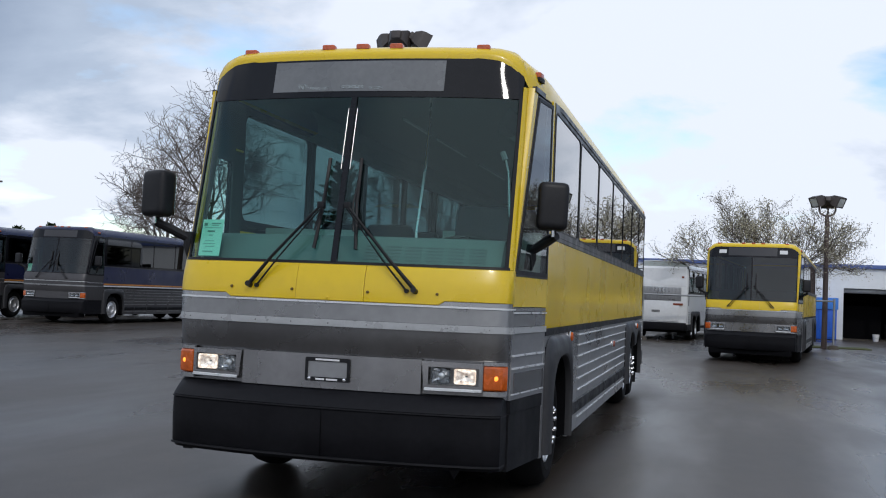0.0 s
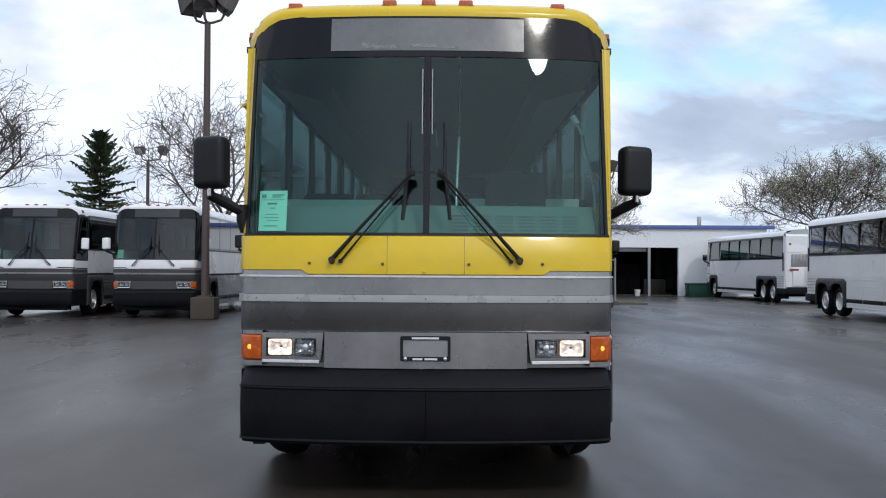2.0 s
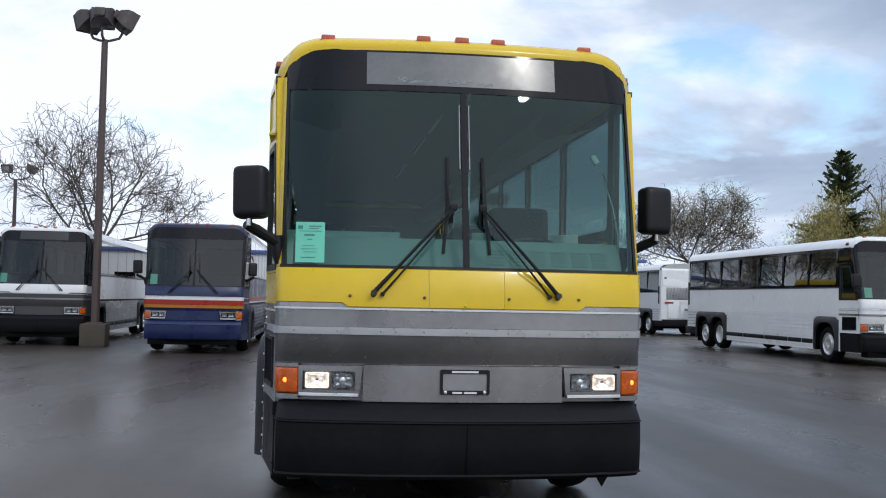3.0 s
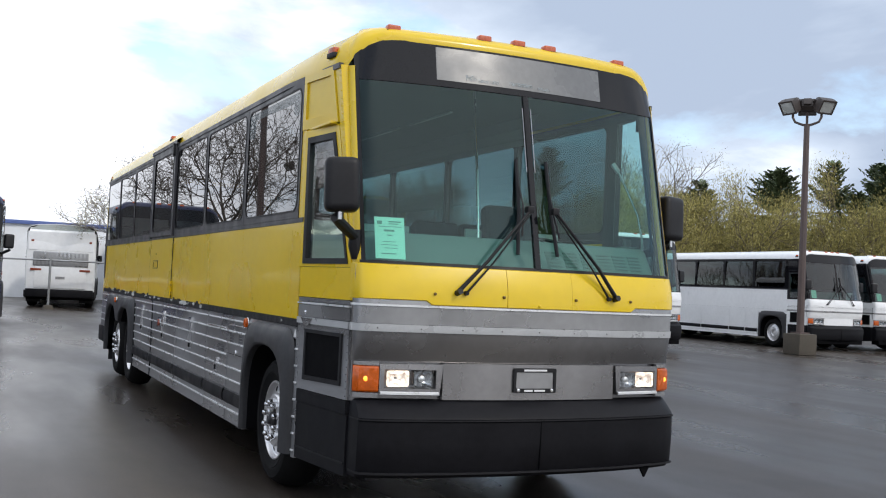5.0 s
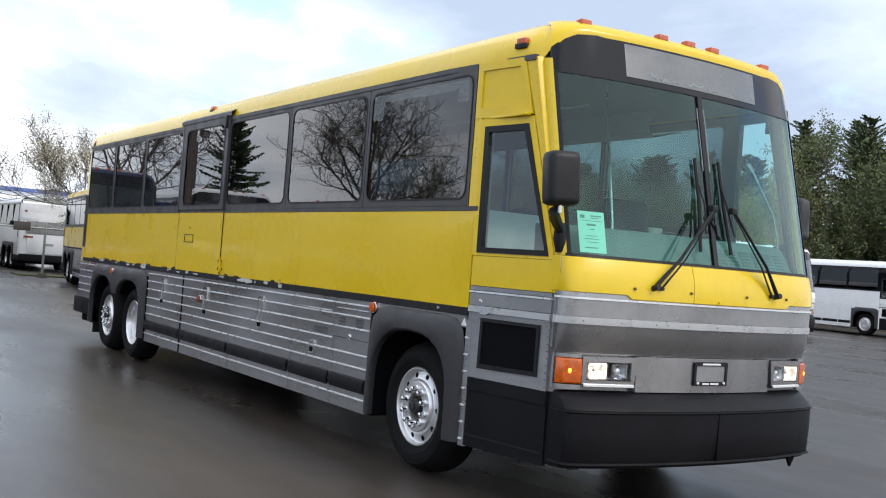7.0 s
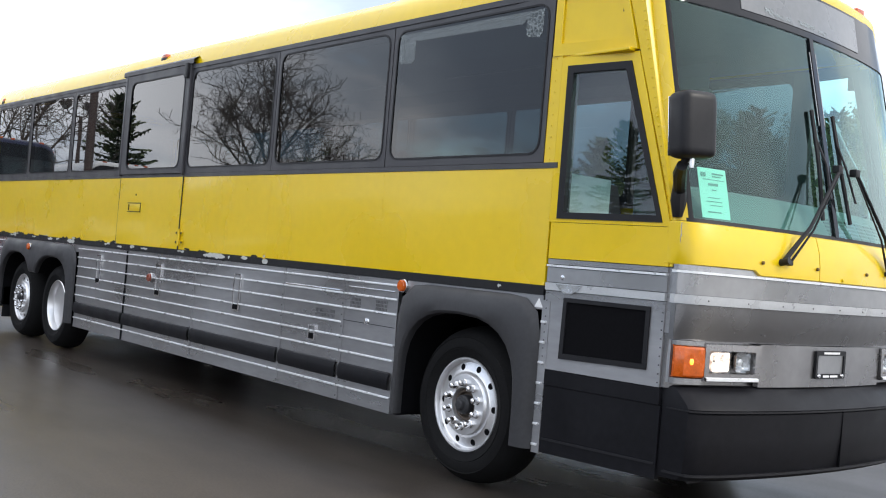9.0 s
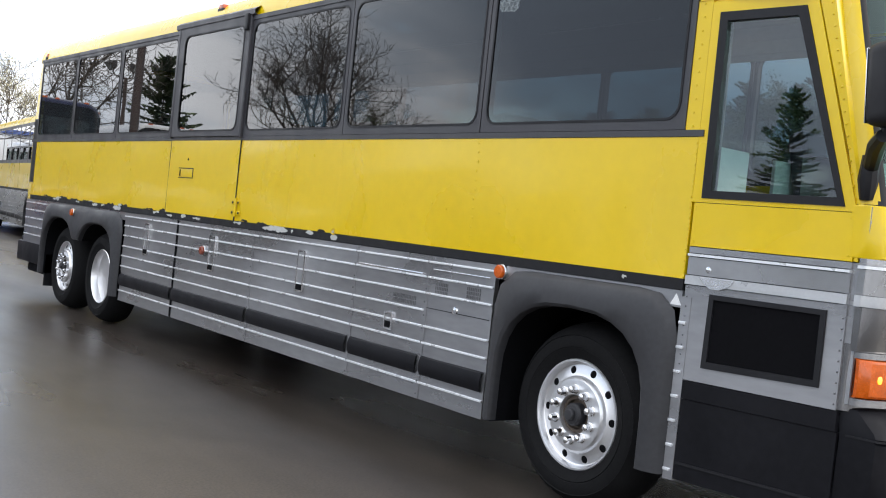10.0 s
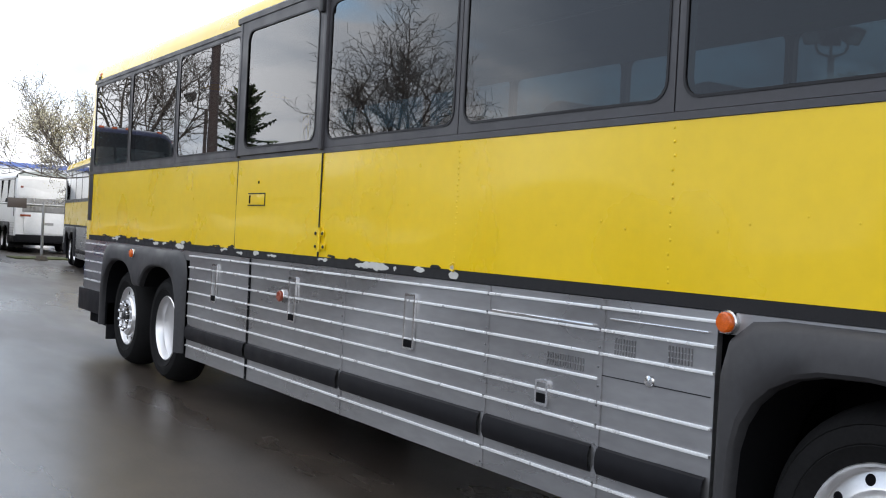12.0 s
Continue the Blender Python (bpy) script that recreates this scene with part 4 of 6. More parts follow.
def front_corner(c, s, pal, fine):
    """The side of the nose from the windshield post to the first window."""
    pillar, low, skirt = pal["pillar"], pal["low"], pal["skirt"]
    end = lambda z: 0.187 + max(0.0, table(RAKE, z) if z > 1.7 else 0.0)
    post_end = lambda z: 0.200 if z < 1.68 else 0.200 + 0.27 * (z - 1.68) / 0.9
    # leading edge of the side, down to the sill
    bm = bmesh.new()
    rows = []
    for z in (1.46, 1.58, 1.70, 2.0, 2.3, 2.6, 2.9, 2.99):
        e = end(z) if z > 1.7 else 0.183
        rows.append([(s * 1.196, e, z), (s * (side_x(e + 0.02) + 0.002), e + 0.012, z), (s * side_x(post_end(z)), post_end(z), z)])
    surf(bm, rows, (-s * 0.03, 0, 0))
    part("post", bm, pillar, c)
    d = new("entrance_door" if s < 0 else "driver_side_panel")
    d.parent = c
    # lower black part, grey part, yellow part
    def slab(name, z0, z1, mt, out=0.0, y0=0.205, y1=0.972, lab=""):
        bm = bmesh.new()
        surf(bm, [[(s * (side_x(y) + out), y, z) for y in (y0, (y0 + y1) / 2, y1)] for z in (z0, z1)], (-s * 0.03, 0, 0))
        return part(name, bm, mt, d, lab)
    slab("kick_panel", 0.368, 0.745, pal["bumper"], 0.0, 0.19, 0.93, "black lower door panel")
    slab("kick_ledge", 0.748, 0.832, pal["bumper"], 0.006, 0.195, 0.93)
    slab("grey_door_panel", 0.836, 1.276, low if not fine else skirt, 0.0, 0.205, 0.972)
    slab("trim_bar", 1.280, 1.322, TRIMW if fine else GREYL, 0.010, 0.205, 0.972)
    slab("upper_grey", 1.326, 1.408, pal.get("low2", low), 0.0, 0.205, 0.972)
    slab("bright_strip", 1.412, 1.424, LINE, 0.010, 0.205, 0.972)
    slab("upper_grey", 1.428, 1.455, pal.get("low2", low) if not fine else skirt, 0.0, 0.205, 0.972)
    slab("yellow_door_panel", 1.459, 1.662, pal["hood"], 0.002, 0.205, 0.972)
    # window with slanted leading edge
    lo, hi = 1.665, 2.600
    of, og = 0.208, 0.482
    if s > 0:
        hi, og = 2.955, post_end(2.955) + 0.008
    outer = [(of, lo), (0.985, lo), (0.985, hi), (og, hi)]
    mid = [(of + 0.050, lo + 0.020), (0.935, lo + 0.020), (0.940, hi - 0.05), (og + 0.040, hi - 0.05)]
    inn = [(of + 0.088, lo + 0.056), (0.892, lo + 0.056), (0.899, hi - 0.092), (og + 0.072, hi - 0.092)]
    if s > 0:
        mid = [(of + 0.015, lo + 0.012), (0.965, lo + 0.012), (0.965, hi - 0.012), (og + 0.015, hi - 0.012)]
        inn = [(of + 0.040, lo + 0.040), (0.940, lo + 0.040), (0.940, hi - 0.035), (og + 0.035, hi - 0.035)]
    bm = bmesh.new()
    ring_plate(bm, outer, mid, flank(s, 0.002), 0.03)
    part("door_frame", bm, pillar if s < 0 else pal.get("frame", FRAME), d)
    bm = bmesh.new()
    ring_plate(bm, [(of - 0.02, lo - 0.35), (1.10, lo - 0.35), (1.10, hi + 0.02), (og - 0.02, hi + 0.02)], inn, flank(s, -0.036), 0.006)
    part("door_lining", bm, LINER, d)
    bm = bmesh.new()
    surf(bm, [[(s * (side_x(e) - o), e, z) for e, o in ((end(z) + 0.012, 0.06), (post_end(z) + 0.01, 0.038))] for z in (1.70, 2.0, 2.3, 2.6, 2.95)], (-s * 0.004, 0, 0))
    part("post_lining", bm, LINER, d)
    if s < 0:
        bm = bmesh.new()
        plate(bm, [(post_end(2.6), 2.60), (1.10, 2.60), (1.10, 2.99), (post_end(2.98), 2.99)], flank(s, -0.036), 0.004)
        part("head_lining", bm, LINER, d)
    bm = bmesh.new()
    ring_plate(bm, mid, inn, flank(s, 0.008), 0.04)
    part("window_rubber", bm, BLACKP, d)
    bm = bmesh.new()
    plate(bm, inn, flank(s, -0.010 if s < 0 else 0.003), 0.005)
    g = part("pane", bm, DOORGLASS, d)
    glaze(g)
    if s > 0 and fine:
        for z in (1.130, 1.045):
            slab("moulding", z - 0.006, z + 0.006, LINE, 0.010, 0.215, 0.955)
        slab("access_panel", 0.880, 1.015, GREYM, 0.006, 0.26, 0.94)
        slab("panel_edge", 0.868, 0.878, LINE, 0.008, 0.215, 0.955)
    # panel over the door
    if s > 0:
        strip("door_post", s, 0.988, 1.072, 1.99, 2.99, pillar, c, 0.0)
        return
    bm = bmesh.new()
    a, b = post_end(2.63) + 0.006, post_end(2.98) + 0.006
    outer = [(a, 2.612), (1.06, 2.612), (1.06, 2.995), (b, 2.995)]
    inn = [(a + 0.05, 2.68), (1.0, 2.68), (1.0, 2.94), (b + 0.04, 2.94)]
    ring_plate(bm, outer, inn, flank(s, 0.008), 0.03)
    plate(bm, inn, flank(s, -0.004), 0.02)
    part("head_panel", bm, pillar, c)
    boxed("door_ledge", (s * (side_x(0.8) + 0.014), s * (HALF - 0.06), a + 0.02, 1.06, 2.600, 2.618), pillar, c, 0.004)
    # post between door and first window
    strip("door_post", s, 0.988, 1.072, 1.99, 2.612, pillar, c, 0.0)
    if s < 0 or not fine:
        bm = bmesh.new()
        outer = [(0.285, 0.916), (0.842, 0.904), (0.836, 1.245), (0.285, 1.245)]
        inn = [(0.308, 0.944), (0.816, 0.935), (0.813, 1.222), (0.308, 1.222)]
        ring_plate(bm, outer, inn, flank(s, 0.012), 0.02)
        part("vent_frame", bm, BLACKP, d)
        bm = bmesh.new()
        plate(bm, inn, flank(s, 0.003), 0.006)
        part("vent_mesh", bm, DARK, d, "black mesh vent")
    if not fine:
        return
    # rivet rows and small fittings
    bm = bmesh.new()
    for z0, z1, yy, n in ((1.48, 1.64, 0.225, 2), (1.48, 1.64, 0.955, 2), (1.31, 1.94, 0.99, 26), (2.02, 2.60, 1.03, 10)):
        for i in range(n):
            z = z0 + (z1 - z0) * i / max(1, n - 1)
            lathe(bm, [(0.005, 0), (0.004, 0.003), (0.001, 0.004)], (s * (side_x(yy) + 0.001), yy + (0.004 if i % 2 else 0), z), 'x', s, 6)
    for i in range(24):
        z = 1.72 + 1.2 * i / 23
        yy = end(z) + 0.030
        lathe(bm, [(0.006, 0), (0.004, 0.004), (0.001, 0.005)], (s * (side_x(yy) + 0.002), yy, z), 'x', s, 6)
    tagged(part("rivets", bm, pal["pillar"], d), kind="stuff")
    bm = bmesh.new()
    for yy in (0.215, 0.958):
        for i in range(10):
            z = 0.86 + 0.041 * i * 1.1
            lathe(bm, [(0.005, 0), (0.004, 0.003), (0.001, 0.004)], (s * (side_x(yy) + 0.001), yy, min(z, 1.27)), 'x', s, 6)
    tagged(part("rivets", bm, GREYM, d), kind="stuff")
    slab("kick_lip", 0.440, 0.452, BLACKP, 0.006, 0.20, 0.925)
    if s < 0:
        bm = bmesh.new()
        lathe(bm, [(0.016, 0), (0.014, 0.006), (0.004, 0.009)], (s * side_x(0.86), 0.86, 1.355), 'x', s, 14)
        part("door_lock", bm, CHROME, d)
        bm = bmesh.new()
        plate(bm, [(0.90, 1.318), (0.72, 1.318), (0.74, 1.290), (0.79, 1.268), (0.84, 1.270), (0.87, 1.290)], flank(s, 0.014), 0.01)
        part("step_guard", bm, CHROME, d)


def rear_end(c, pal, fine):
    """The back: engine door, grille window, tail lamps."""
    back = pal.get("back", pal["upper"])
    bm = bmesh.new()
    plate(bm, [(-1.2, 0.55), (1.2, 0.55), (1.25, 2.98), (1.15, 3.12), (0.9, 3.24), (0.5, 3.29), (0, 3.31), (-0.5, 3.29), (-0.9, 3.24), (-1.15, 3.12), (-1.25, 2.98)], lambda x, z, d: (x, REAR - 0.16 - d, z), 0.04)
    part("rear_wall", bm, INTER, c)
    bm = bmesh.new()
    surf(bm, [[(x, REAR + 0.02 - dy, z) for x in (-1.2, -0.6, 0, 0.6, 1.2)] for z, dy in ((2.28, 0.0), (2.6, 0.01), (2.85, 0.05), (3.02, 0.12), (3.15, 0.26))], (0, -0.03, 0))
    part("rear_cap", bm, pal["roof"], c)
    boxed("engine_door", (-0.95, 0.95, REAR + 0.016, REAR + 0.05, 0.80, 1.62), back, c, 0.012)
    g = boxed("rear_screen", (-1.02, 1.02, REAR + 0.018, REAR + 0.035, 1.66, 2.22), GREYL, c, 0.006)
    for k in range(14):
        x = -0.95 + 1.9 * k / 13
        boxed("rear_slat", (x - 0.035, x + 0.035, REAR + 0.034, REAR + 0.048, 1.70, 2.18), GREYL, g)
    for s in (-1, 1):
        boxed("tail_lamp", (s * 0.70, s * 1.10, REAR + 0.02, REAR + 0.06, 1.475, 1.56), REDLENS, c, 0.01)
        boxed("marker_lamp", (s * 1.02, s * 1.12, REAR - 0.03, REAR + 0.03, 2.60, 2.68), REDLENS, c, 0.01)
    boxed("rear_plate", (-0.17, 0.17, REAR + 0.05, REAR + 0.058, 1.16, 1.26), GREYL, c)
    boxed("tail_bumper", (-1.25, 1.25, REAR + 0.02, REAR + 0.13, 0.45, 0.76), pal["bumper"], c, 0.03)


RUSTY = mat("tarnished_latch", (0.16, 0.10, 0.03), 0.5, metal=0.4, var=0.3, scale=30)


def coach_interior(c):
    for s in (-1, 1):
        bm = bmesh.new()
        surf(bm, [[(s * x, y, z) for x, z in ((1.22, 2.90), (0.86, 2.80), (0.78, 2.83), (0.78, 2.92), (0.86, 3.04))] for y in (1.5, 5, 9, 11.3)])
        part("parcel_rack", bm, INTER, c)
        for k in range(10):
            y = 2.05 + 0.93 * k
            if s < 0 and k in (4, 5):
                continue
            st = new("passenger_seat")
            st.parent = c
            bm = bmesh.new()
            box(bm, s * 0.24, s * 1.16, y, y + 0.46, 1.52, 1.66, 0.04)
            part("cushion", bm, SEAT, st)
            for x0, x1 in ((0.25, 0.69), (0.71, 1.15)):
                bm = bmesh.new()
                box(bm, s * x0, s * x1, 0, 0.13, 0, 0.60, 0.05, 3)
                b = part("backrest", bm, SEAT, st)
                b.matrix_basis = pose(0, y + 0.40, 1.58, -14)
            bm = bmesh.new()
            for xx in (0.4, 0.95):
                box(bm, s * xx - 0.02, s * xx + 0.02, y + 0.1, y + 0.38, 1.30, 1.53)
            part("seat_frame", bm, DARK, st)
    # driver's place
    st = new("driver_seat")
    st.parent = c
    bm = bmesh.new(); box(bm, 0.42, 0.92, 1.02, 1.50, 1.55, 1.70, 0.05, 3); part("cushion", bm, SEAT, st)
    bm = bmesh.new(); box(bm, 0.43, 0.91, 0, 0.14, 0, 0.66, 0.06, 3)
    b = part("backrest", bm, SEAT, st); b.matrix_basis = pose(0, 1.44, 1.62, -12)
    bm = bmesh.new(); box(bm, 0.60, 0.74, 1.15, 1.4, 1.30, 1.56); part("pedestal", bm, DARK, st)
    sw = new("steering_wheel")
    sw.parent = c
    bm = bmesh.new()
    ring = [(0.235 * math.cos(2 * math.pi * k / 28), 0.235 * math.sin(2 * math.pi * k / 28), 0) for k in range(29)]
    tube(bm, ring, 0.014, 8, False)
    for a in (90, 210, 330):
        tube(bm, [(0, 0, -0.03), (0.23 * math.cos(radians(a)), 0.23 * math.sin(radians(a)), 0)], 0.011, 6)
    r = part("rim", bm, BLACKP, sw)
    r.matrix_basis = pose(0.66, 0.86, 1.86, 28)
    bm = bmesh.new(); tube(bm, [(0.66, 0.87, 1.84), (0.66, 0.68, 1.55)], 0.035, 10); part("column", bm, BLACKP, sw)
    # hand rails by the entrance, and the pale panel behind it
    bm = bmesh.new(); tube(bm, [(0.20, 1.20, 1.45), (0.20, 1.24, 2.02), (0.22, 1.35, 2.54), (0.22, 1.42, 2.90), (0.22, 1.45, 3.15)], 0.011, 8); part("grab_pole", bm, STEEL, c)
    bm = bmesh.new(); tube(bm, [(-0.90, 0.36, 1.745), (-0.62, 0.34, 1.745), (-0.55, 0.36, 1.760), (-0.48, 0.42, 1.80)], 0.011, 8); part("grab_rail", bm, STEEL, c)
    bm = bmesh.new(); tube(bm, [(1.02, 0.60, 2.52), (1.06, 0.55, 2.40), (1.10, 0.42, 2.16), (1.12, 0.38, 1.98), (1.12, 0.36, 1.72)], 0.008, 6); tube(bm, [(1.00, 0.62, 2.55), (1.03, 0.59, 2.49)], 0.022, 8); part("microphone_stalk", bm, GREYL, c)
    for y0, y1 in ((1.40, 2.25), (2.45, 3.60), (4.20, 5.60)):
        boxed("ceiling_strip", (-0.012, 0.012, y0, y1, 2.930, 2.945), BARW, c, 0.003)
    boxed("modesty_panel", (-1.18, -0.30, 1.42, 1.45, 1.30, 2.02), INTER, c, 0.01)
    boxed("driver_screen", (0.30, 1.18, 1.66, 1.69, 1.30, 2.05), INTER, c, 0.01)
    boxed("entry_steps", (-1.15, -0.35, 0.35, 0.95, 0.45, 1.28), DASH, c, 0.02)
    # raised front of the dash, with blocks of defroster louvres on the driver's side
    bm = bmesh.new()
    surf(bm, [nose_row(z, -1.10, 1.10, -o) for z, o in ((1.660, 0.10), (1.705, 0.115), (1.800, 0.150), (1.880, 0.185), (1.905, 0.215), (1.905, 0.420), (1.70, 0.46))])
    part("dash_front", bm, DASH, c)
    for k in range(6):
        x0 = 0.16 + 0.145 * k
        for q in range(5):
            z = 1.735 + 0.023 * q
            bm = bmesh.new()
            surf(bm, [[(x, nose_y(x) + table(RAKE, zz) + o + 0.115 + 0.368 * (zz - 1.705) - 0.004, zz) for x in (x0, x0 + 0.055, x0 + 0.11)] for zz, o in ((z, 0.0), (z + 0.011, 0.0))], (0, 0.006, 0))
            part("dash_louvre", bm, LINER, c)
    # instrument hump
    boxed("instrument_hood", (0.38, 0.98, 0.40, 0.70, 1.66, 1.80), DASH, c, 0.05, seg=3)
    # paper notice in the windshield
    e = new("paper_notice")
    tagged(e, "mint green sale sheet taped inside the windshield", "notice")
    e.matrix_basis = pose(0, 0, DROP)
    def ny(x, z):
        return nose_y(abs(x)) + table(RAKE, z) + 0.012
    bm = bmesh.new()
    surf(bm, [[(x, ny(x, z), z) for x in (-1.085, -0.99, -0.90)] for z in (1.728, 1.86, 1.990)], (0, 0.002, 0))
    part("sheet", bm, PAPER, e)
    for x0, x1, z, h in ((-1.00, -0.92, 1.962, 0.006), (-1.00, -0.94, 1.948, 0.004), (-1.06, -0.92, 1.930, 0.003), (-1.03, -0.965, 1.905, 0.010), (-1.01, -0.98, 1.876, 0.005), (-1.07, -1.04, 1.955, 0.018),
                         (-1.04, -0.96, 1.835, 0.003), (-1.05, -0.95, 1.815, 0.003), (-1.03, -0.95, 1.795, 0.003), (-1.05, -0.96, 1.760, 0.005)):
        bm = bmesh.new()
        surf(bm, [[(x, ny(x, zz) - 0.003, zz) for x in (x0, x1)] for zz in (z - 0.6 * h, z + 0.6 * h)], (0, 0.001, 0))
        part("print_bar", bm, INK, e)


def coach_details(c):
    s = -1
    # plate frame with bars for its wording
    p = new("plate_frame")
    p.parent = c
    yy = -0.062
    bm = bmesh.new()
    ring_plate(bm, rrect(-0.158, 0.158, 0.908, 1.066, 0.012), rrect(-0.140, 0.140, 0.936, 1.040, 0.008), lambda u, v, d: (u, yy + d, v), 0.012)
    part("frame", bm, BLACKP, p)
    bm = bmesh.new(); plate(bm, rrect(-0.145, 0.145, 0.93, 1.045, 0.008), lambda u, v, d: (u, yy + 0.008 + d, v), 0.004); part("plate", bm, GREYL, p, "blank grey plate")
    for x0, x1, z in ((-0.085, 0.085, 1.053), (-0.080, -0.018, 0.922), (-0.005, 0.075, 0.922)):
        boxed("lettering_bar", (x0, x1, yy - 0.002, yy + 0.004, z - 0.006, z + 0.006), BARW, p)
    for x in (-0.125, 0.125):
        bm = bmesh.new(); lathe(bm, [(0.013, 0), (0.011, 0.006), (0.002, 0.008)], (x, yy, 0.924), 'y', -1, 12); part("screw", bm, CHROME, p)
    # hood latches and rivets of the bar
    for x, z in ((-0.735, 1.522), (-0.27, 1.518), (0.27, 1.518), (0.735, 1.522), (-0.01, 1.470)):
        bm = bmesh.new()
        lathe(bm, [(0.010, 0), (0.009, 0.010), (0.003, 0.013)], (x, nose_y(abs(x)) - 0.058, z), 'y', -1, 12)
        part("hood_latch", bm, RUSTY if abs(x) > 0.1 else YELLOW, c)
    for k in range(9):
        x = -1.08 + 2.16 * k / 8
        bm = bmesh.new(); lathe(bm, [(0.005, 0), (0.004, 0.003), (0.001, 0.004)], (x, nose_y(abs(x)) - 0.054, 1.30), 'y', -1, 8); part("trim_screw", bm, GREYM, c)
    for sx in (-1, 1):
        for k in range(3):
            bm = bmesh.new(); lathe(bm, [(0.005, 0), (0.004, 0.003), (0.001, 0.004)], (sx * 0.63, nose_y(0.63) - 0.022, 1.135 + 0.05 * k), 'y', -1, 6); part("panel_rivet", bm, GREYM, c)
        # Thin pale rods modelled for the reflection-like bright lines beside the divider.
        bm = bmesh.new()
        tube(bm, [(sx * 0.032, nose_y(0.03) + table(RAKE, z) - 0.006, z) for z in (2.36, 2.58, 2.80)], 0.0035, 6)
        part("glint_line", bm, GREYL, c)
    for x0, x1, z0, z1 in ((-0.44, -0.36, 2.945, 2.985), (-0.35, -0.20, 2.942, 2.965), (-0.12, 0.06, 2.950, 2.975), (0.10, 0.20, 2.944, 2.962)):
        bm = bmesh.new()
        surf(bm, [[(x, nose_y(abs(x)) + table(RAKE, z) - 0.0115, z) for x in (x0, (x0 + x1) / 2, x1)] for z in (z0, z1)], (0, 0.002, 0))
        part("lettering_remnant", bm, FROST, c, "faint whitish remains of sign lettering")
    for sx in (-1, 1):
        bm = bmesh.new()
        surf(bm, [[(sx * (side_x(y) - 0.012), y, z) for y in (0.160, 0.225)] for z in (0.87, 1.455)], (-sx * 0.01, 0, 0))
        part("corner_backing", bm, SKIRT, c)
    # side lamps
    for y, z, mt in ((2.268, 1.209, AMBER), (6.196, 1.009, REDLENS), (9.613, 1.163, AMBER)):
        for sd in (-1, 1):
            l = new("side_lamp")
            l.parent = c
            bm = bmesh.new(); lathe(bm, [(0.045, -0.01), (0.045, 0.014 if y < 9 else 0.05), (0.041, 0.020 if y < 9 else 0.056), (0.01, 0.020 if y < 9 else 0.056)], (sd * HALF, y, z), 'x', sd, 20); part("collar", bm, STEEL, l)
            bm = bmesh.new(); lathe(bm, [(0.0385, 0.015 if y < 9 else 0.05), (0.038, 0.034 if y < 9 else 0.070), (0.032, 0.040 if y < 9 else 0.076), (0.002, 0.042 if y < 9 else 0.078)], (sd * HALF, y, z), 'x', sd, 20); part("lens", bm, mt, l)
    # roof marker lamps along the side, lift head rail and lamp
    marker(c, -1.225, 6.45, 3.150, 0.10, -90)
    marker(c, -1.262, REAR - 0.35, 3.045, 0.07, -90)
    marker(c, 1.262, REAR - 0.35, 3.045, 0.07, 90)
    bm = bmesh.new()
    surf(bm, [[(-(HALF + o), y, z) for y in (5.62, 5.70, 6.4, 7.12, 7.20)] for z, o in ((3.00, 0.0), (3.01, 0.035), (3.05, 0.035), (3.075, 0.0), (3.10, -0.06))])
    part("lift_header", bm, FRAME, c)
    for y in (5.70, 7.13):
        boxed("lift_post", (-(HALF + 0.030), -(HALF - 0.02), y - 0.022, y + 0.022, 1.99, 3.03), FRAME, c, 0.006)
    boxed("lift_hook", (-(HALF + 0.055), -(HALF + 0.01), 5.70, 5.76, 2.88, 3.02), BLACKP, c, 0.008)
    # lift door: recessed latch, hinge, keyhole
    h = boxed("latch_plate", (-(HALF + 0.010), -(HALF + 0.004), 6.58, 6.88, 1.635, 1.715), YELLOW, c, 0.004)
    boxed("latch_recess", (-(HALF + 0.0125), -(HALF + 0.009), 6.845, 6.868, 1.645, 1.705), DARK, h)
    for (y0, y1, z0, z1) in ((6.575, 6.885, 1.628, 1.636), (6.575, 6.885, 1.714, 1.722), (6.572, 6.580, 1.628, 1.722)):
        boxed("latch_edge", (-(HALF + 0.014), -(HALF + 0.006), y0, y1, z0, z1), SCUFF, h)
    bm = bmesh.new(); lathe(bm, [(0.012, 0), (0.010, 0.006), (0.002, 0.007)], (-(HALF + 0.008), 6.70, 1.80), 'x', -1, 10); part("keyhole", bm, DARK, c)
    hg = new("door_hinge")
    hg.parent = c
    bm = bmesh.new(); tube(bm, [(-(HALF + 0.016), 5.662, 1.335), (-(HALF + 0.016), 5.662, 1.49)], 0.011, 8); part("knuckle", bm, YELLOW, hg)
    bm = bmesh.new(); box(bm, -(HALF + 0.012), -(HALF + 0.004), 5.585, 5.735, 1.350, 1.385, 0.003); box(bm, -(HALF + 0.012), -(HALF + 0.004), 5.605, 5.735, 1.435, 1.470, 0.003); part("leaf", bm, YELLOW, hg)
    for y, z in ((5.605, 1.367), (5.718, 1.367), (5.622, 1.452), (5.718, 1.452)):
        bm = bmesh.new(); lathe(bm, [(0.011, 0), (0.009, 0.006), (0.002, 0.008)], (-(HALF + 0.013), y, z), 'x', -1, 8); part("bolt", bm, SCUFF, hg)
    boxed("panel_gap", (-(HALF + 0.0095), -(HALF - 0.01), 7.115, 7.125, 1.302, 1.97), SCUFF, c)
    boxed("panel_gap", (-(HALF + 0.0095), -(HALF - 0.01), 5.686, 5.695, 1.302, 1.97), SCUFF, c)
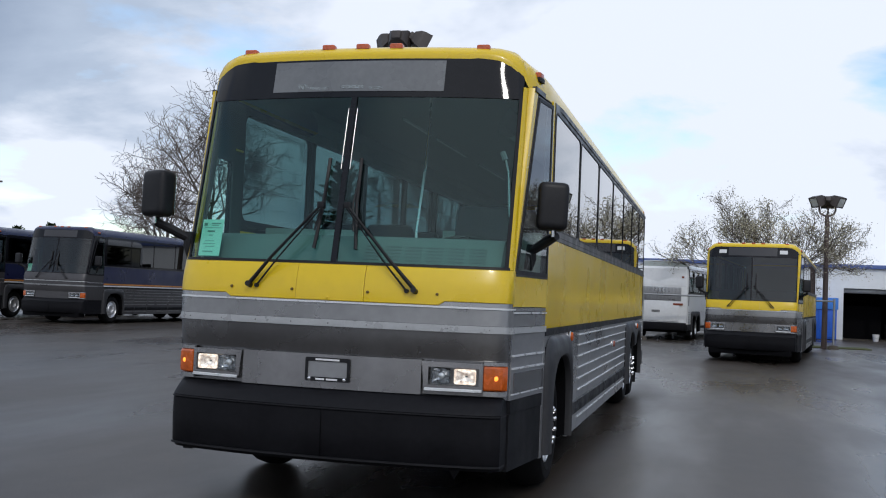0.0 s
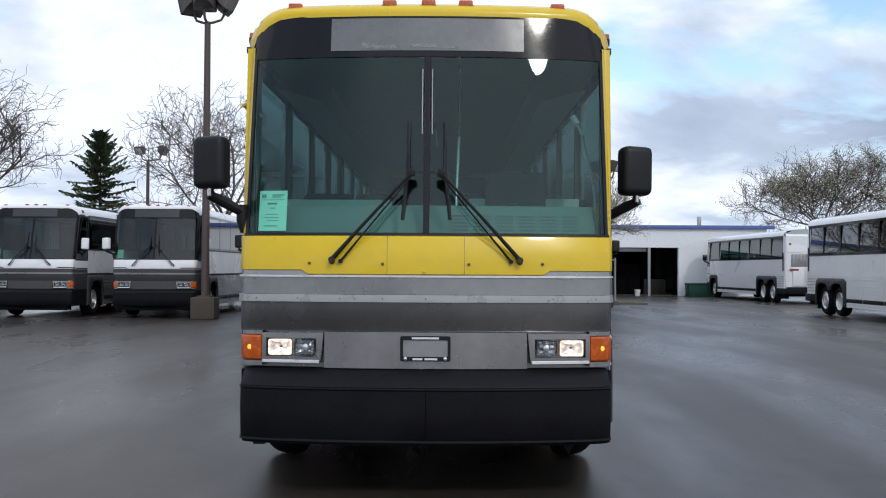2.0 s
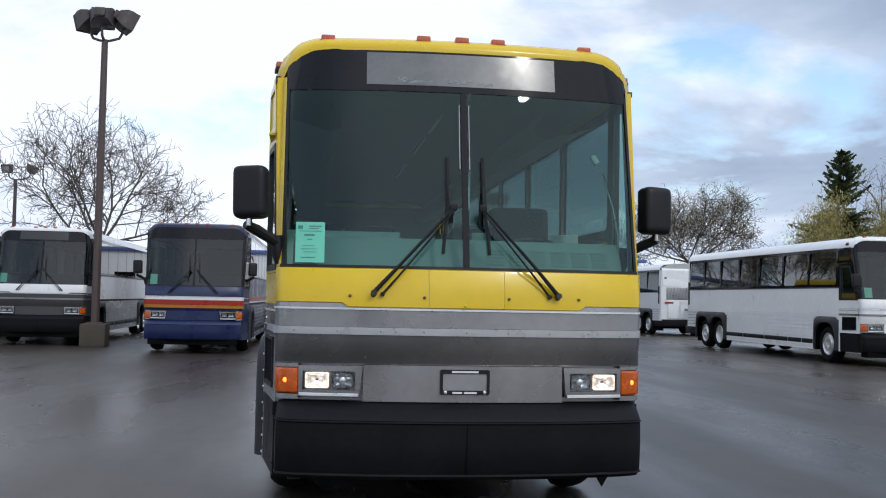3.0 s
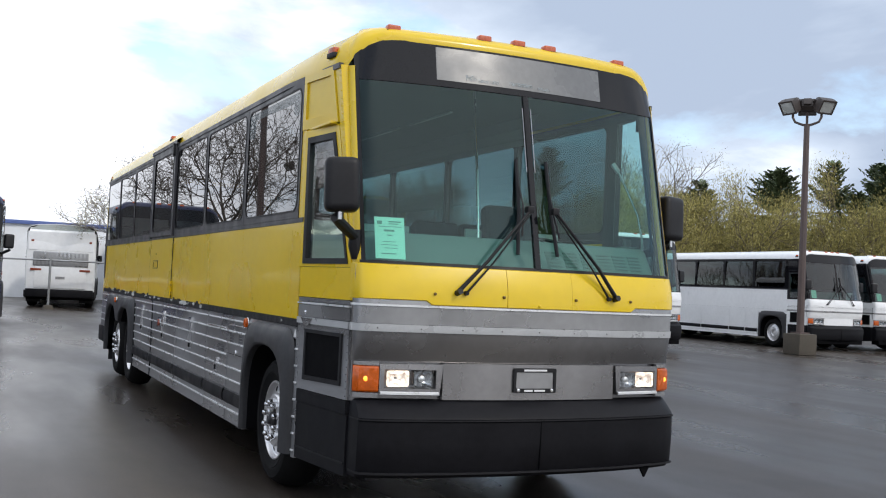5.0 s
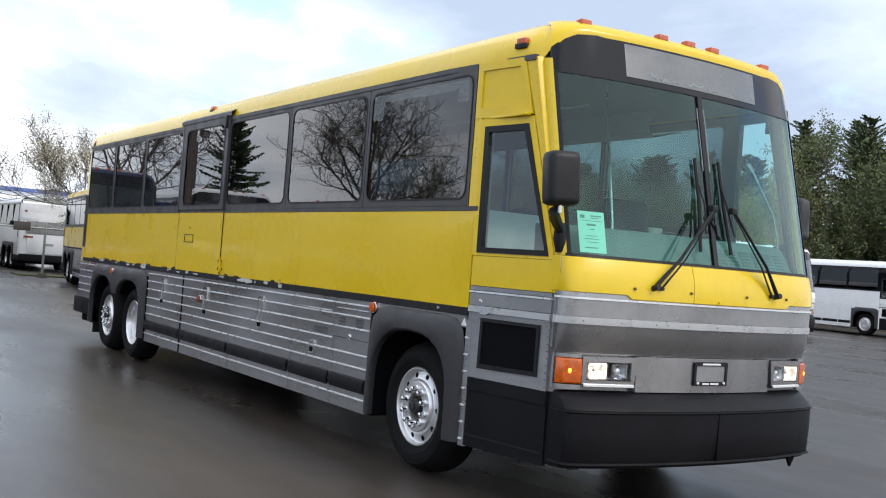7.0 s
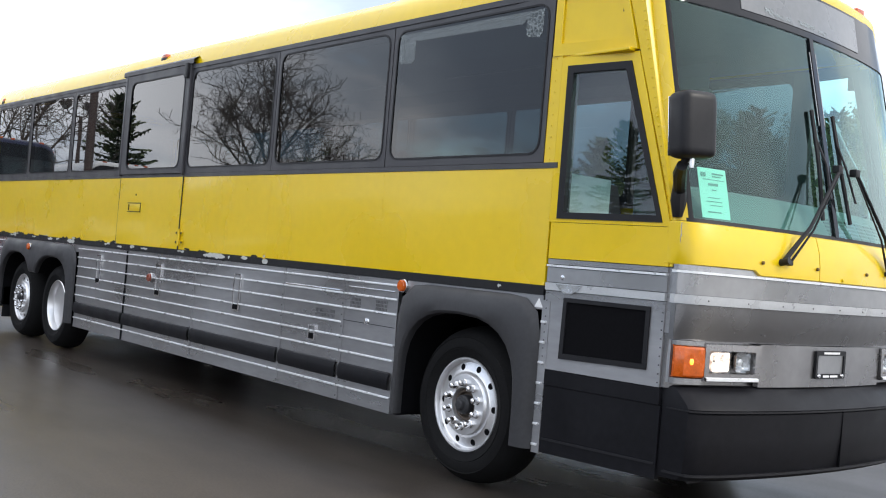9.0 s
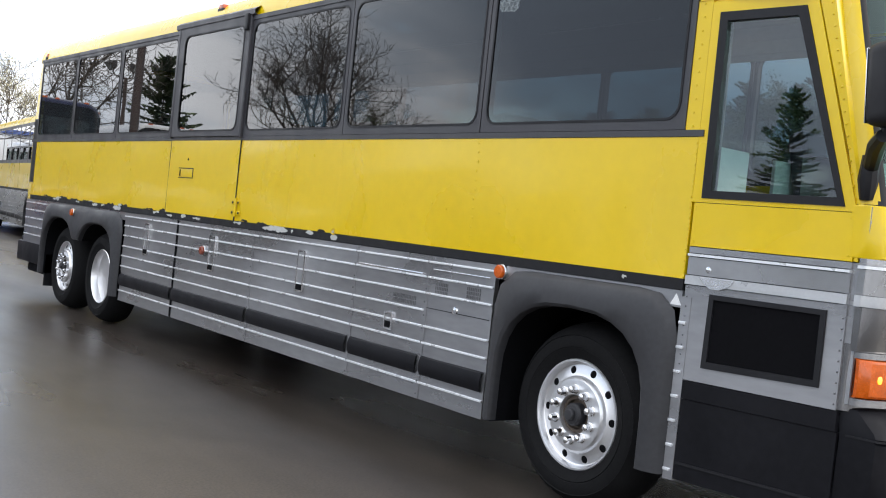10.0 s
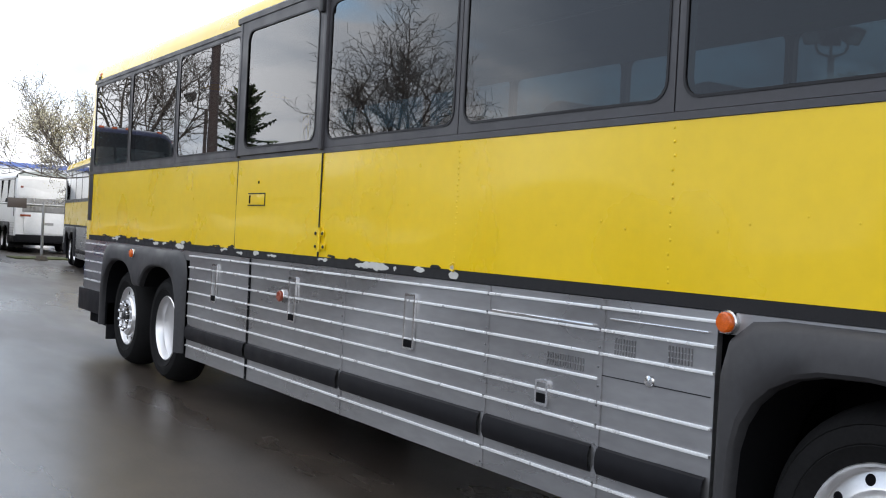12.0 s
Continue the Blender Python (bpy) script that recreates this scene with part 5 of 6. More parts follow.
    # luggage door handles: a long bright recess with a dark pull
    for y, z0, z1 in ((7.50, 0.86, 1.165), (6.03, 0.845, 1.15), (4.505, 0.842, 1.15), (3.325, 0.73, 0.846)):
        lh = new("door_handle")
        lh.parent = c
        bm = bmesh.new()
        w = 0.055 if z1 - z0 > 0.2 else 0.045
        ring_plate(bm, rrect(y - w, y + w, z0, z1, 0.012), rrect(y - w + 0.012, y + w - 0.012, z0 + 0.012, z1 - 0.012, 0.008), flank(-1, 0.016), 0.014)
        part("surround", bm, CHROME, lh)
        bm = bmesh.new(); plate(bm, rrect(y - w + 0.012, y + w - 0.012, z0 + 0.012, z1 - 0.012, 0.008), flank(-1, 0.011), 0.006); part("pull", bm, SKIRT, lh)
        boxed("catch", (-(HALF + 0.018), -(HALF + 0.008), y - w + 0.014, y + w - 0.014, z0 + 0.014, z0 + 0.055), DARK, lh)
    # vent slots in the two front luggage doors
    for y0, y1, z0, z1, ny, nz in ((3.055, 3.315, 0.916, 0.980, 15, 2), (2.745, 2.875, 1.012, 1.088, 8, 3), (2.435, 2.57, 1.02, 1.092, 8, 3)):
        v = new("vent_slots")
        v.parent = c
        for i in range(ny):
            for j in range(nz):
                y, z = y0 + (y1 - y0) * (i + 0.5) / ny, z0 + (z1 - z0) * (j + 0.5) / nz
                boxed("slot", (-(HALF + 0.004), -(HALF - 0.002), y - 0.0028, y + 0.0028, z - 0.40 * (z1 - z0) / nz, z + 0.40 * (z1 - z0) / nz), SLOT, v)
    # fuel door seam and its bright catch, small bright rails on the front doors
    boxed("flap_seam", (-(HALF + 0.004), -(HALF - 0.002), 2.34, 2.94, 0.918, 0.922), SCUFF, c)
    bm = bmesh.new(); lathe(bm, [(0.026, 0), (0.022, 0.008), (0.004, 0.012)], (-HALF, 2.66, 0.935), 'x', -1, 14); part("flap_catch", bm, CHROME, c)
    boxed("hinge_rail", (-(HALF + 0.014), -(HALF - 0.002), 3.00, 3.74, 1.118, 1.132), CHROME, c, 0.004)
    boxed("hinge_rail", (-(HALF + 0.010), -(HALF - 0.002), 2.36, 2.90, 1.158, 1.166), CHROME, c, 0.003)
    # vertical joint strips with fasteners between the luggage doors
    for k, y in enumerate((2.957, 3.78, 5.30, 6.80)):
        j = boxed("joint_strip", (-(HALF + 0.006), -(HALF - 0.004), y - (0.02 if k == 0 else 0.015), y + (0.02 if k == 0 else 0.015), 0.352, 1.24), SKIRT if k < 3 else DARK, c)
        for i in range(11):
            z = 0.38 + 0.082 * i
            bm = bmesh.new(); lathe(bm, [(0.006, 0), (0.005, 0.004), (0.001, 0.005)], (-(HALF + 0.006), y + 0.004 * (i % 2), z), 'x', -1, 6); part("fastener", bm, GREYM, j)
    for i in range(7):
        z = 0.40 + 0.115 * i
        boxed("edge_clip", (-(HALF + 0.010), -(HALF - 0.004), 0.946, 0.984, z, z + 0.014), LINE, c, 0.003)
    bm = bmesh.new(); plate(bm, [(0.985, 1.175), (1.05, 1.175), (1.018, 1.228)], flank(-1, 0.003), 0.004); part("warning_triangle", bm, BARW, c)
    # rivet rows on the belt panels
    bm = bmesh.new()
    for y, n in ((2.595, 12), (4.11, 22)):
        for i in range(n):
            z = 1.335 + 0.61 * i / (n - 1)
            lathe(bm, [(0.0075, 0), (0.005, 0.003), (0.001, 0.004)], (-HALF, y + 0.004 * ((i * 7) % 3 - 1), z), 'x', -1, 6)
    for i, (y, z) in enumerate(((1.4, 1.62), (1.75, 1.58), (1.95, 1.60), (2.2, 1.57), (2.35, 1.54), (2.85, 1.54), (3.0, 1.57), (3.3, 1.55), (5.0, 1.62), (4.6, 1.64))):
        lathe(bm, [(0.007, 0), (0.005, 0.003), (0.001, 0.004)], (-HALF, y, z), 'x', -1, 8)
    tagged(part("belt_rivets", bm, YELLOW, c), kind="stuff")
    bm = bmesh.new(); tube(bm, [(-(HALF + 0.012), 4.10, 1.34), (-(HALF + 0.02), 4.12, 1.325), (-(HALF + 0.02), 4.12, 1.305), (-(HALF + 0.012), 4.10, 1.295), (-(HALF + 0.012), 4.08, 1.31)], 0.005, 6); part("hook", bm, YELLOW, c)
    # paint chipped to bare metal along the moulding
    rng = random.Random(5)

    def torn(y, w, z0, z1, mt, nm, out):
        """A ragged patch, longer than high."""
        n = max(8, int(w / 0.012))
        up, dn = [], []
        hi, lo2 = z1, z0
        for k in range(n + 1):
            f = k / n
            taper = min(1.0, 5 * f + 0.15, 5 * (1 - f) + 0.15)
            hi += rng.gauss(0, 0.004)
            lo2 += rng.gauss(0, 0.0045)
            hi, lo2 = min(max(hi, z1 - 0.010), z1 + 0.004), min(max(lo2, z0 - 0.006), z0 + 0.012)
            mid = (z0 + z1) / 2
            up.append((y - w / 2 + w * f, mid + (hi - mid) * taper + 0.001))
            dn.append((y - w / 2 + w * f, mid + (lo2 - mid) * taper - 0.001))
        bm = bmesh.new()
        pl = flank(-1, out)
        surf(bm, [[pl(u, v, 0) for u, v in dn], [pl(u, v, 0) for u, v in up]], (0.004, 0, 0))
        part(nm, bm, mt, c)

    for y, w, z0, z1 in ((4.10, 0.09, 1.262, 1.292), (4.44, 0.11, 1.268, 1.297), (4.97, 0.40, 1.256, 1.298), (4.70, 0.03, 1.270, 1.285), (5.62, 0.14, 1.275, 1.299), (6.42, 0.16, 1.266, 1.292),
                         (6.70, 0.10, 1.272, 1.298), (7.02, 0.12, 1.262, 1.288), (7.34, 0.14, 1.274, 1.298), (8.38, 0.22, 1.260, 1.296), (8.80, 0.10, 1.275, 1.299), (9.05, 0.16, 1.268, 1.298),
                         (9.62, 0.12, 1.276, 1.299), (10.4, 0.22, 1.272, 1.298), (1.352, 0.03, 1.262, 1.284)):
        torn(y, w, z0, z1, CHIP, "paint_chip", 0.0065)
    for y, w, h in ((4.28, 0.10, 0.010), (5.2, 0.16, 0.008), (5.5, 0.10, 0.016), (6.02, 0.2, 0.010), (6.55, 0.14, 0.014), (7.20, 0.12, 0.020), (7.55, 0.24, 0.012), (8.2, 0.2, 0.018), (8.58, 0.18, 0.014), (9.3, 0.3, 0.018), (9.75, 0.24, 0.012), (10.15, 0.3, 0.02), (10.75, 0.3, 0.014)):
        torn(y, w, 1.298, 1.304 + h, SCUFF, "paint_scuff", 0.0062)
    for y, w, h in ((4.12, 0.035, 0.020), (7.12, 0.05, 0.016), (8.30, 0.10, 0.018), (9.2, 0.16, 0.014), (10.3, 0.2, 0.014)):
        torn(y, w, 1.300, 1.302 + h, CHIP, "paint_chip", 0.0085)
    # mirror support on the door post, loose strap under the bumper
    bm = bmesh.new(); tube(bm, [(-1.10, 0.12, 0.41), (-1.09, 0.06, 0.375), (-1.02, 0.05, 0.38)], 0.012, 8); part("tow_pin", bm, FENDER, c)
    bm = bmesh.new(); plate(bm, [(0.86, 0.40), (0.94, 0.40), (0.90, 0.33)], lambda x, z, d: (x, -0.05 + d, z), 0.02); part("bumper_tab", bm, DARK, c)
    boxed("front_axle", (-1.0, 1.0, 1.55, 1.70, 0.44, 0.56), DARK, c, 0.03)
    # post-mounted speaker box at the top of the windshield corner
    for sx in (-1, 1):
        bm = bmesh.new(); box(bm, sx * 1.222, sx * 1.245, 0.60, 0.66, 2.82, 2.93, 0.006); part("corner_fitting", bm, BLACKP, c)


coach_interior_list = (coach_interior, coach_details)


YPAL = dict(hood=YELLOW, low=GREYM, low2=GREYL, skirt=SKIRT, upper=YELLOW, roof=YELLOW, header=GLOSSB, bumper=BUMPER, pillar=YELLOW)
WPAL = dict(hood=WHITE, low=WHITE, low2=WHITE, skirt=WHITE, upper=WHITE, roof=WHITE, header=GLOSSB, bumper=BUMPER, pillar=GLOSSB, mould=WHITE, line=WHITE, frame=GLOSSB, dest=False)
GPAL = dict(hood=WHITE, low=GREYD, low2=GREYD, skirt=SKIRT, upper=WHITE, roof=WHITE, header=GLOSSB, bumper=BUMPER, pillar=GLOSSB, frame=GLOSSB)
NPAL = dict(hood=GREYD, low=GREYD, low2=GREYD, skirt=GREYD, upper=NAVY, roof=NAVY, header=GLOSSB, bumper=BUMPER, pillar=GLOSSB, frame=GLOSSB, side_stripe=[(1.30, 1.34, BARW), (1.36, 1.41, ORANGEST)])
BPAL = dict(hood=BLUE, low=BLUE, low2=BLUE, skirt=BLUE, upper=BLUE, roof=NAVY, header=GLOSSB, bumper=BLUE, pillar=GLOSSB, frame=GLOSSB, dest=False,
            stripe=[(1.36, 1.43, BARW), (1.24, 1.355, REDST), (1.16, 1.235, ORANGEST)], side_stripe=[(1.30, 1.34, BARW), (1.36, 1.45, REDST)])

# ---- ground ----
def asphalt():
    m = mat("wet_asphalt", (0.042, 0.034, 0.028), 0.5, var=0.30, scale=0.35, bump=0.3, bump_scale=130, bump_dist=0.003)
    n, l = m.node_tree.nodes, m.node_tree.links
    p = n["Principled BSDF"]
    tc = n.new("ShaderNodeTexCoord")
    mp = n.new("ShaderNodeMapping")
    mp.inputs["Scale"].default_value = (0.42, 0.10, 1)
    mp.inputs["Rotation"].default_value = (0, 0, radians(-28))
    l.new(tc.outputs["Object"], mp.inputs[0])
    a1 = n.new("ShaderNodeTexNoise")
    a1.inputs["Scale"].default_value, a1.inputs["Detail"].default_value, a1.inputs["Roughness"].default_value = 1.1, 5, 0.5
    l.new(mp.outputs[0], a1.inputs["Vector"])
    r = n.new("ShaderNodeMapRange")
    r.interpolation_type = 'SMOOTHSTEP'
    r.inputs[1].default_value, r.inputs[2].default_value, r.inputs[3].default_value, r.inputs[4].default_value = 0.32, 0.68, 0.22, 0.46
    l.new(a1.outputs["Fac"], r.inputs[0])
    l.new(r.outputs[0], p.inputs["Roughness"])
    p.inputs["Specular IOR Level"].default_value = 0.36
    # stones of the mix, lighter and darker than the binder
    st, sr, sm = n.new("ShaderNodeTexNoise"), n.new("ShaderNodeMapRange"), n.new("ShaderNodeVectorMath")
    st.inputs["Scale"].default_value, st.inputs["Detail"].default_value = 70, 3
    l.new(tc.outputs["Object"], st.inputs["Vector"])
    sr.inputs[1].default_value, sr.inputs[2].default_value, sr.inputs[3].default_value, sr.inputs[4].default_value = 0.35, 0.72, 0.62, 1.75
    l.new(st.outputs["Fac"], sr.inputs[0])
    sm.operation = 'SCALE'
    l.new(p.inputs["Base Color"].links[0].from_socket, sm.inputs[0])
    l.new(sr.outputs[0], sm.inputs["Scale"])
    l.new(sm.outputs[0], p.inputs["Base Color"])
    return m


ASPHALT = asphalt()
gb = bmesh.new()
bmesh.ops.create_grid(gb, x_segments=40, y_segments=40, size=1500)
ground = part("ground", gb, ASPHALT)
tagged(ground, "dark damp asphalt parking lot with drying patches", "ground", kind="structure")

DROP = -0.028   # the coaches are drawn for a tyre of 0.518 m
main = coach("motor_coach", "yellow and grey three-axle motor coach with lit headlamps", YPAL, pose(0, 0, DROP), fine=True, lit=True)
coach("motor_coach", "yellow and grey motor coach parked farther back in the lot", YPAL, pose(3.45, 22.5, DROP, 0, 0, -7), group="parked coaches")
coach("motor_coach", "navy and grey motor coach with a white and orange stripe", NPAL, pose(-18.9, 23.4, DROP), group="parked coaches")
coach("motor_coach", "navy and grey motor coach at the end of the row", NPAL, pose(-23.3, 24.0, DROP), group="parked coaches")
coach("motor_coach", "white and grey motor coach beside a navy one", GPAL, pose(-11.76, 22.7, DROP), group="parked coaches", mirror_mat=WHITE)
coach("motor_coach", "white and grey motor coach behind the lamp post", GPAL, pose(-8.27, 22.8, DROP), group="parked coaches", mirror_mat=WHITE)
coach("motor_coach", "blue motor coach with white, red and orange stripes", BPAL, pose(-3.82, 19.6, DROP, 0, 0, -1), group="parked coaches")
for lab, x, y, r in (("white motor coach with dark windows beside the lot's trees", 13.8, 17.4, 0), ("white motor coach seen from behind by the gate", 15.5, 50.2, 183), ("white motor coach with black window band", 22.8, 19.25, 0),
                     ("white motor coach beside another white one", 25.9, 19.4, 0), ("white motor coach at the end of the white row", 35.9, 20.9, 0),
                     ("white motor coach parked with its back to the lot", 1.60, 48.7, 173), ("white motor coach parked behind the fence", 4.98, 54.6, 180)):
    coach("motor_coach", lab, WPAL, pose(x, y, DROP, 0, 0, r), group="parked coaches")

for step in coach_interior_list:
    step(main)

# ---- building, fence and small things of the lot ----
WALLW = mat("white_painted_block", (0.84, 0.86, 0.88), 0.8, var=0.05, scale=0.6, bump=0.1, bump_scale=12)
BLUETRIM = mat("blue_fascia", (0.09, 0.14, 0.36), 0.5, var=0.12, scale=2)
BLUEPL = mat("blue_plastic", (0.02, 0.12, 0.60), 0.45, var=0.12, scale=2)
GREENB = mat("green_bin", (0.02, 0.09, 0.06), 0.55, var=0.2, scale=2)
CONCRETE = mat("worn_concrete", (0.075, 0.064, 0.050), 0.85, var=0.3, scale=3, bump=0.3, bump_scale=25)
POLEM = mat("brown_lamp_post", (0.085, 0.060, 0.055), 0.55, var=0.25, scale=3)
LAMPBOX = mat("dark_lamp_box", (0.055, 0.045, 0.042), 0.5, var=0.2, scale=6)
LAMPGL = mat("lamp_glass", (0.45, 0.47, 0.46), 0.15, var=0.15, scale=8, coat=0.5)
GALV = mat("galvanised_steel", (0.36, 0.37, 0.38), 0.45, metal=0.7, var=0.15, scale=6)
BARK = mat("bark", (0.15, 0.125, 0.105), 0.9, var=0.35, scale=5)
BARKD = mat("dark_bark", (0.105, 0.088, 0.076), 0.9, var=0.35, scale=5)
BUD = mat("pale_buds", (0.42, 0.40, 0.30), 0.8, var=0.2, scale=5, island=0.4)
OLIVE = mat("spring_leaves", (0.34, 0.30, 0.10), 0.8, var=0.2, scale=3, island=0.45)
GREENL = mat("green_leaves", (0.095, 0.12, 0.045), 0.8, var=0.2, scale=3, island=0.45)
NEEDLE = mat("fir_needles", (0.098, 0.128, 0.062), 0.85, var=0.25, scale=3, island=0.5)
GRASS = mat("grass_patch", (0.075, 0.085, 0.030), 0.9, var=0.4, scale=4, bump=0.4, bump_scale=30)

BY = 51.0
b = new("wall_north")
tagged(b, "long low white building with a blue roof edge and an open garage", "building", kind="structure")
for name, d in (("wall", (-14.0, 9.05, BY, BY + 0.3, 0, 3.75)), ("wall", (12.98, 17.9, BY, BY + 0.3, 0, 3.75)), ("lintel", (9.05, 12.98, BY, BY + 0.3, 2.70, 3.75)),
                ("side_wall", (17.6, 17.9, BY + 0.3, BY + 18, 0, 3.75)), ("side_wall", (-14.0, -13.7, BY + 0.3, BY + 18, 0, 3.75)), ("back_wall", (-14.0, 17.9, BY + 18, BY + 18.3, 0, 3.75))):
    boxed(name, d, WALLW, b)
boxed("roof", (-13.9, 17.8, BY + 0.1, BY + 18.2, 3.60, 3.72), CONCRETE, b)
boxed("fascia", (-14.1, 18.3, BY - 0.18, BY + 0.12, 3.75, 3.95), BLUETRIM, b, 0.02)
boxed("roof_vent", (14.3, 14.5, BY + 1, BY + 1.2, 3.7, 4.5), GALV, b, 0.02)
boxed("garage_floor", (9.05, 12.98, BY, BY + 8, 0.004, 0.03), CONCRETE, b)
boxed("garage_back", (8.9, 13.1, BY + 7, BY + 7.2, 0, 2.9), DARK, b)
boxed("door_post", (11.28, 11.42, BY - 0.02, BY + 0.2, 0, 2.70), GALV, b)
boxed("rolled_door", (9.05, 11.28, BY + 0.3, BY + 0.55, 2.45, 2.70), GALV, b, 0.05)
boxed("garage_shelf", (9.2, 11.2, BY + 2.0, BY + 2.6, 0.0, 1.8), DARK, b, 0.02)
boxed("garage_bench", (11.6, 12.9, BY + 3.0, BY + 3.6, 0.0, 0.9), LAMPBOX, b, 0.02)
# Doorway is a near-black sheet on the wall, its inner shade as colour.
dr = boxed("doorway_dark_sheet", (-3.6, -2.5, BY - 0.02, BY + 0.05, 0, 2.6), DARK, b)

t = new("portable_toilet")
tagged(t, "bright blue portable toilet standing against the white building", "toilet")
t.matrix_basis = pose(8.05, BY - 1.1, 0)
for name, d, mt in (("body", (-0.52, 0.52, -0.52, 0.52, 0.03, 1.55), BLUEPL), ("roof", (-0.58, 0.58, -0.58, 0.58, 1.55, 2.15), mat("pale_blue_plastic", (0.06, 0.24, 0.75), 0.45)), ("door", (-0.36, 0.36, -0.545, -0.52, 0.12, 1.5), BLUEPL), ("skid", (-0.55, 0.55, -0.55, 0.55, 0, 0.03), DARK)):
    boxed(name, d, mt, t, 0.03 if name != "skid" else 0)
g = new("waste_bin")
tagged(g, "dark green waste container beside the white building", "container")
g.matrix_basis = pose(13.9, BY - 1.0, 0)
for name, d in (("body", (-0.66, 0.66, -0.5, 0.5, 0.0, 0.66)), ("lid", (-0.70, 0.70, -0.54, 0.54, 0.66, 0.74))):
    boxed(name, d, GREENB, g, 0.03)
w = new("white_bucket")
tagged(w, "white plastic bucket at the garage door", "bucket")
bm = bmesh.new(); lathe(bm, [(0.13, 0), (0.17, 0.36), (0.16, 0.36), (0.12, 0.02)], (10.6, BY - 0.5, 0), 'z', 1, 16); part("pail", bm, BARW, w)
bm = bmesh.new(); tube(bm, [(10.43, BY - 0.5, 0.34), (10.45, BY - 0.62, 0.22), (10.6, BY - 0.68, 0.16), (10.75, BY - 0.62, 0.22), (10.77, BY - 0.5, 0.34)], 0.006, 6); part("handle", bm, GALV, w)

boxed("grass_verge", (2.6, 8.5, 36.6, 38.2, 0.0, 0.05), GRASS, None, 0.02)
tagged(bpy.data.objects["grass_verge"], "low strip of grass at the gate", "grass", kind="structure")
f = new("metal_gate")
tagged(f, "grey steel pipe gate with a dark sign between posts", "gate")
for x in (-4.2, -0.3, 3.3, 7.0):
    bm = bmesh.new(); tube(bm, [(x, 35.9, 0), (x, 35.9, 1.95)], 0.045, 8); part("post", bm, GALV, f)
    bm = bmesh.new(); lathe(bm, [(0.22, 0), (0.16, 0.14), (0.02, 0.16)], (x, 35.9, 0), 'z', 1, 12); part("footing", bm, CONCRETE, f)
for z in (1.85,):
    bm = bmesh.new(); tube(bm, [(-4.2, 35.9, z), (7.0, 35.9, z)], 0.035, 8); part("rail", bm, GALV, f)
boxed("sign", (2.15, 2.75, 35.84, 35.87, 1.72, 2.05), LAMPBOX, f, 0.01)
st = new("stop_sign")
tagged(st, "bare grey back of an octagonal sign on a pipe gate post", "sign")
bm = bmesh.new(); tube(bm, [(16.1, 37.6, 0), (16.1, 37.6, 2.25)], 0.05, 8); part("post", bm, GALV, st)
bm = bmesh.new(); plate(bm, [(16.62 + 0.40 * math.cos(radians(22.5 + 45 * k)), 1.62 + 0.40 * math.sin(radians(22.5 + 45 * k))) for k in range(8)], lambda u, v, d: (u, 37.55 + d, v), 0.006); part("octagon", bm, GALV, st)
bm = bmesh.new(); tube(bm, [(16.1, 37.6, 2.2), (20.5, 37.6, 2.2)], 0.035, 8); tube(bm, [(16.1, 37.6, 1.1), (20.5, 37.6, 1.1)], 0.03, 8); part("gate_rail", bm, GALV, st)
bm = bmesh.new(); tube(bm, [(20.5, 37.6, 0), (20.5, 37.6, 2.25)], 0.05, 8); part("post", bm, GALV, st)


def flood(parent, x, y, z, yaw, tilt, size):
    e = new("floodlight")
    e.parent = parent
    e.matrix_basis = pose(x, y, z, tilt, 0, yaw) @ Matrix.Scale(size, 4)
    bm = bmesh.new()
    vs = []
    for yy, hw, hh in ((-0.30, 0.36, 0.30), (-0.05, 0.36, 0.30), (0.10, 0.33, 0.27), (0.28, 0.21, 0.17)):
        vs.append([bm.verts.new((sx * hw, yy, sz * hh)) for sx, sz in ((-1, -1), (1, -1), (1, 1), (-1, 1))])
    for a, b2 in zip(vs, vs[1:]):
        for k in range(4):
            bm.faces.new((a[k], a[(k + 1) % 4], b2[(k + 1) % 4], b2[k]))
    bm.faces.new(vs[0]); bm.faces.new(vs[-1])
    part("housing", bm, LAMPBOX, e)
    boxed("glass", (-0.30, 0.30, -0.308, -0.298, -0.24, 0.24), LAMPGL, e)
    bm = bmesh.new()
    ring_plate(bm, rrect(-0.375, 0.375, -0.315, 0.315, 0.04), rrect(-0.30, 0.30, -0.24, 0.24, 0.03), lambda u, v, d: (u, -0.325 + d, v), 0.05)
    part("lens_frame", bm, LAMPBOX, e)
    boxed("ballast_box", (-0.16, 0.16, 0.22, 0.40, -0.14, 0.14), LAMPBOX, e, 0.03)


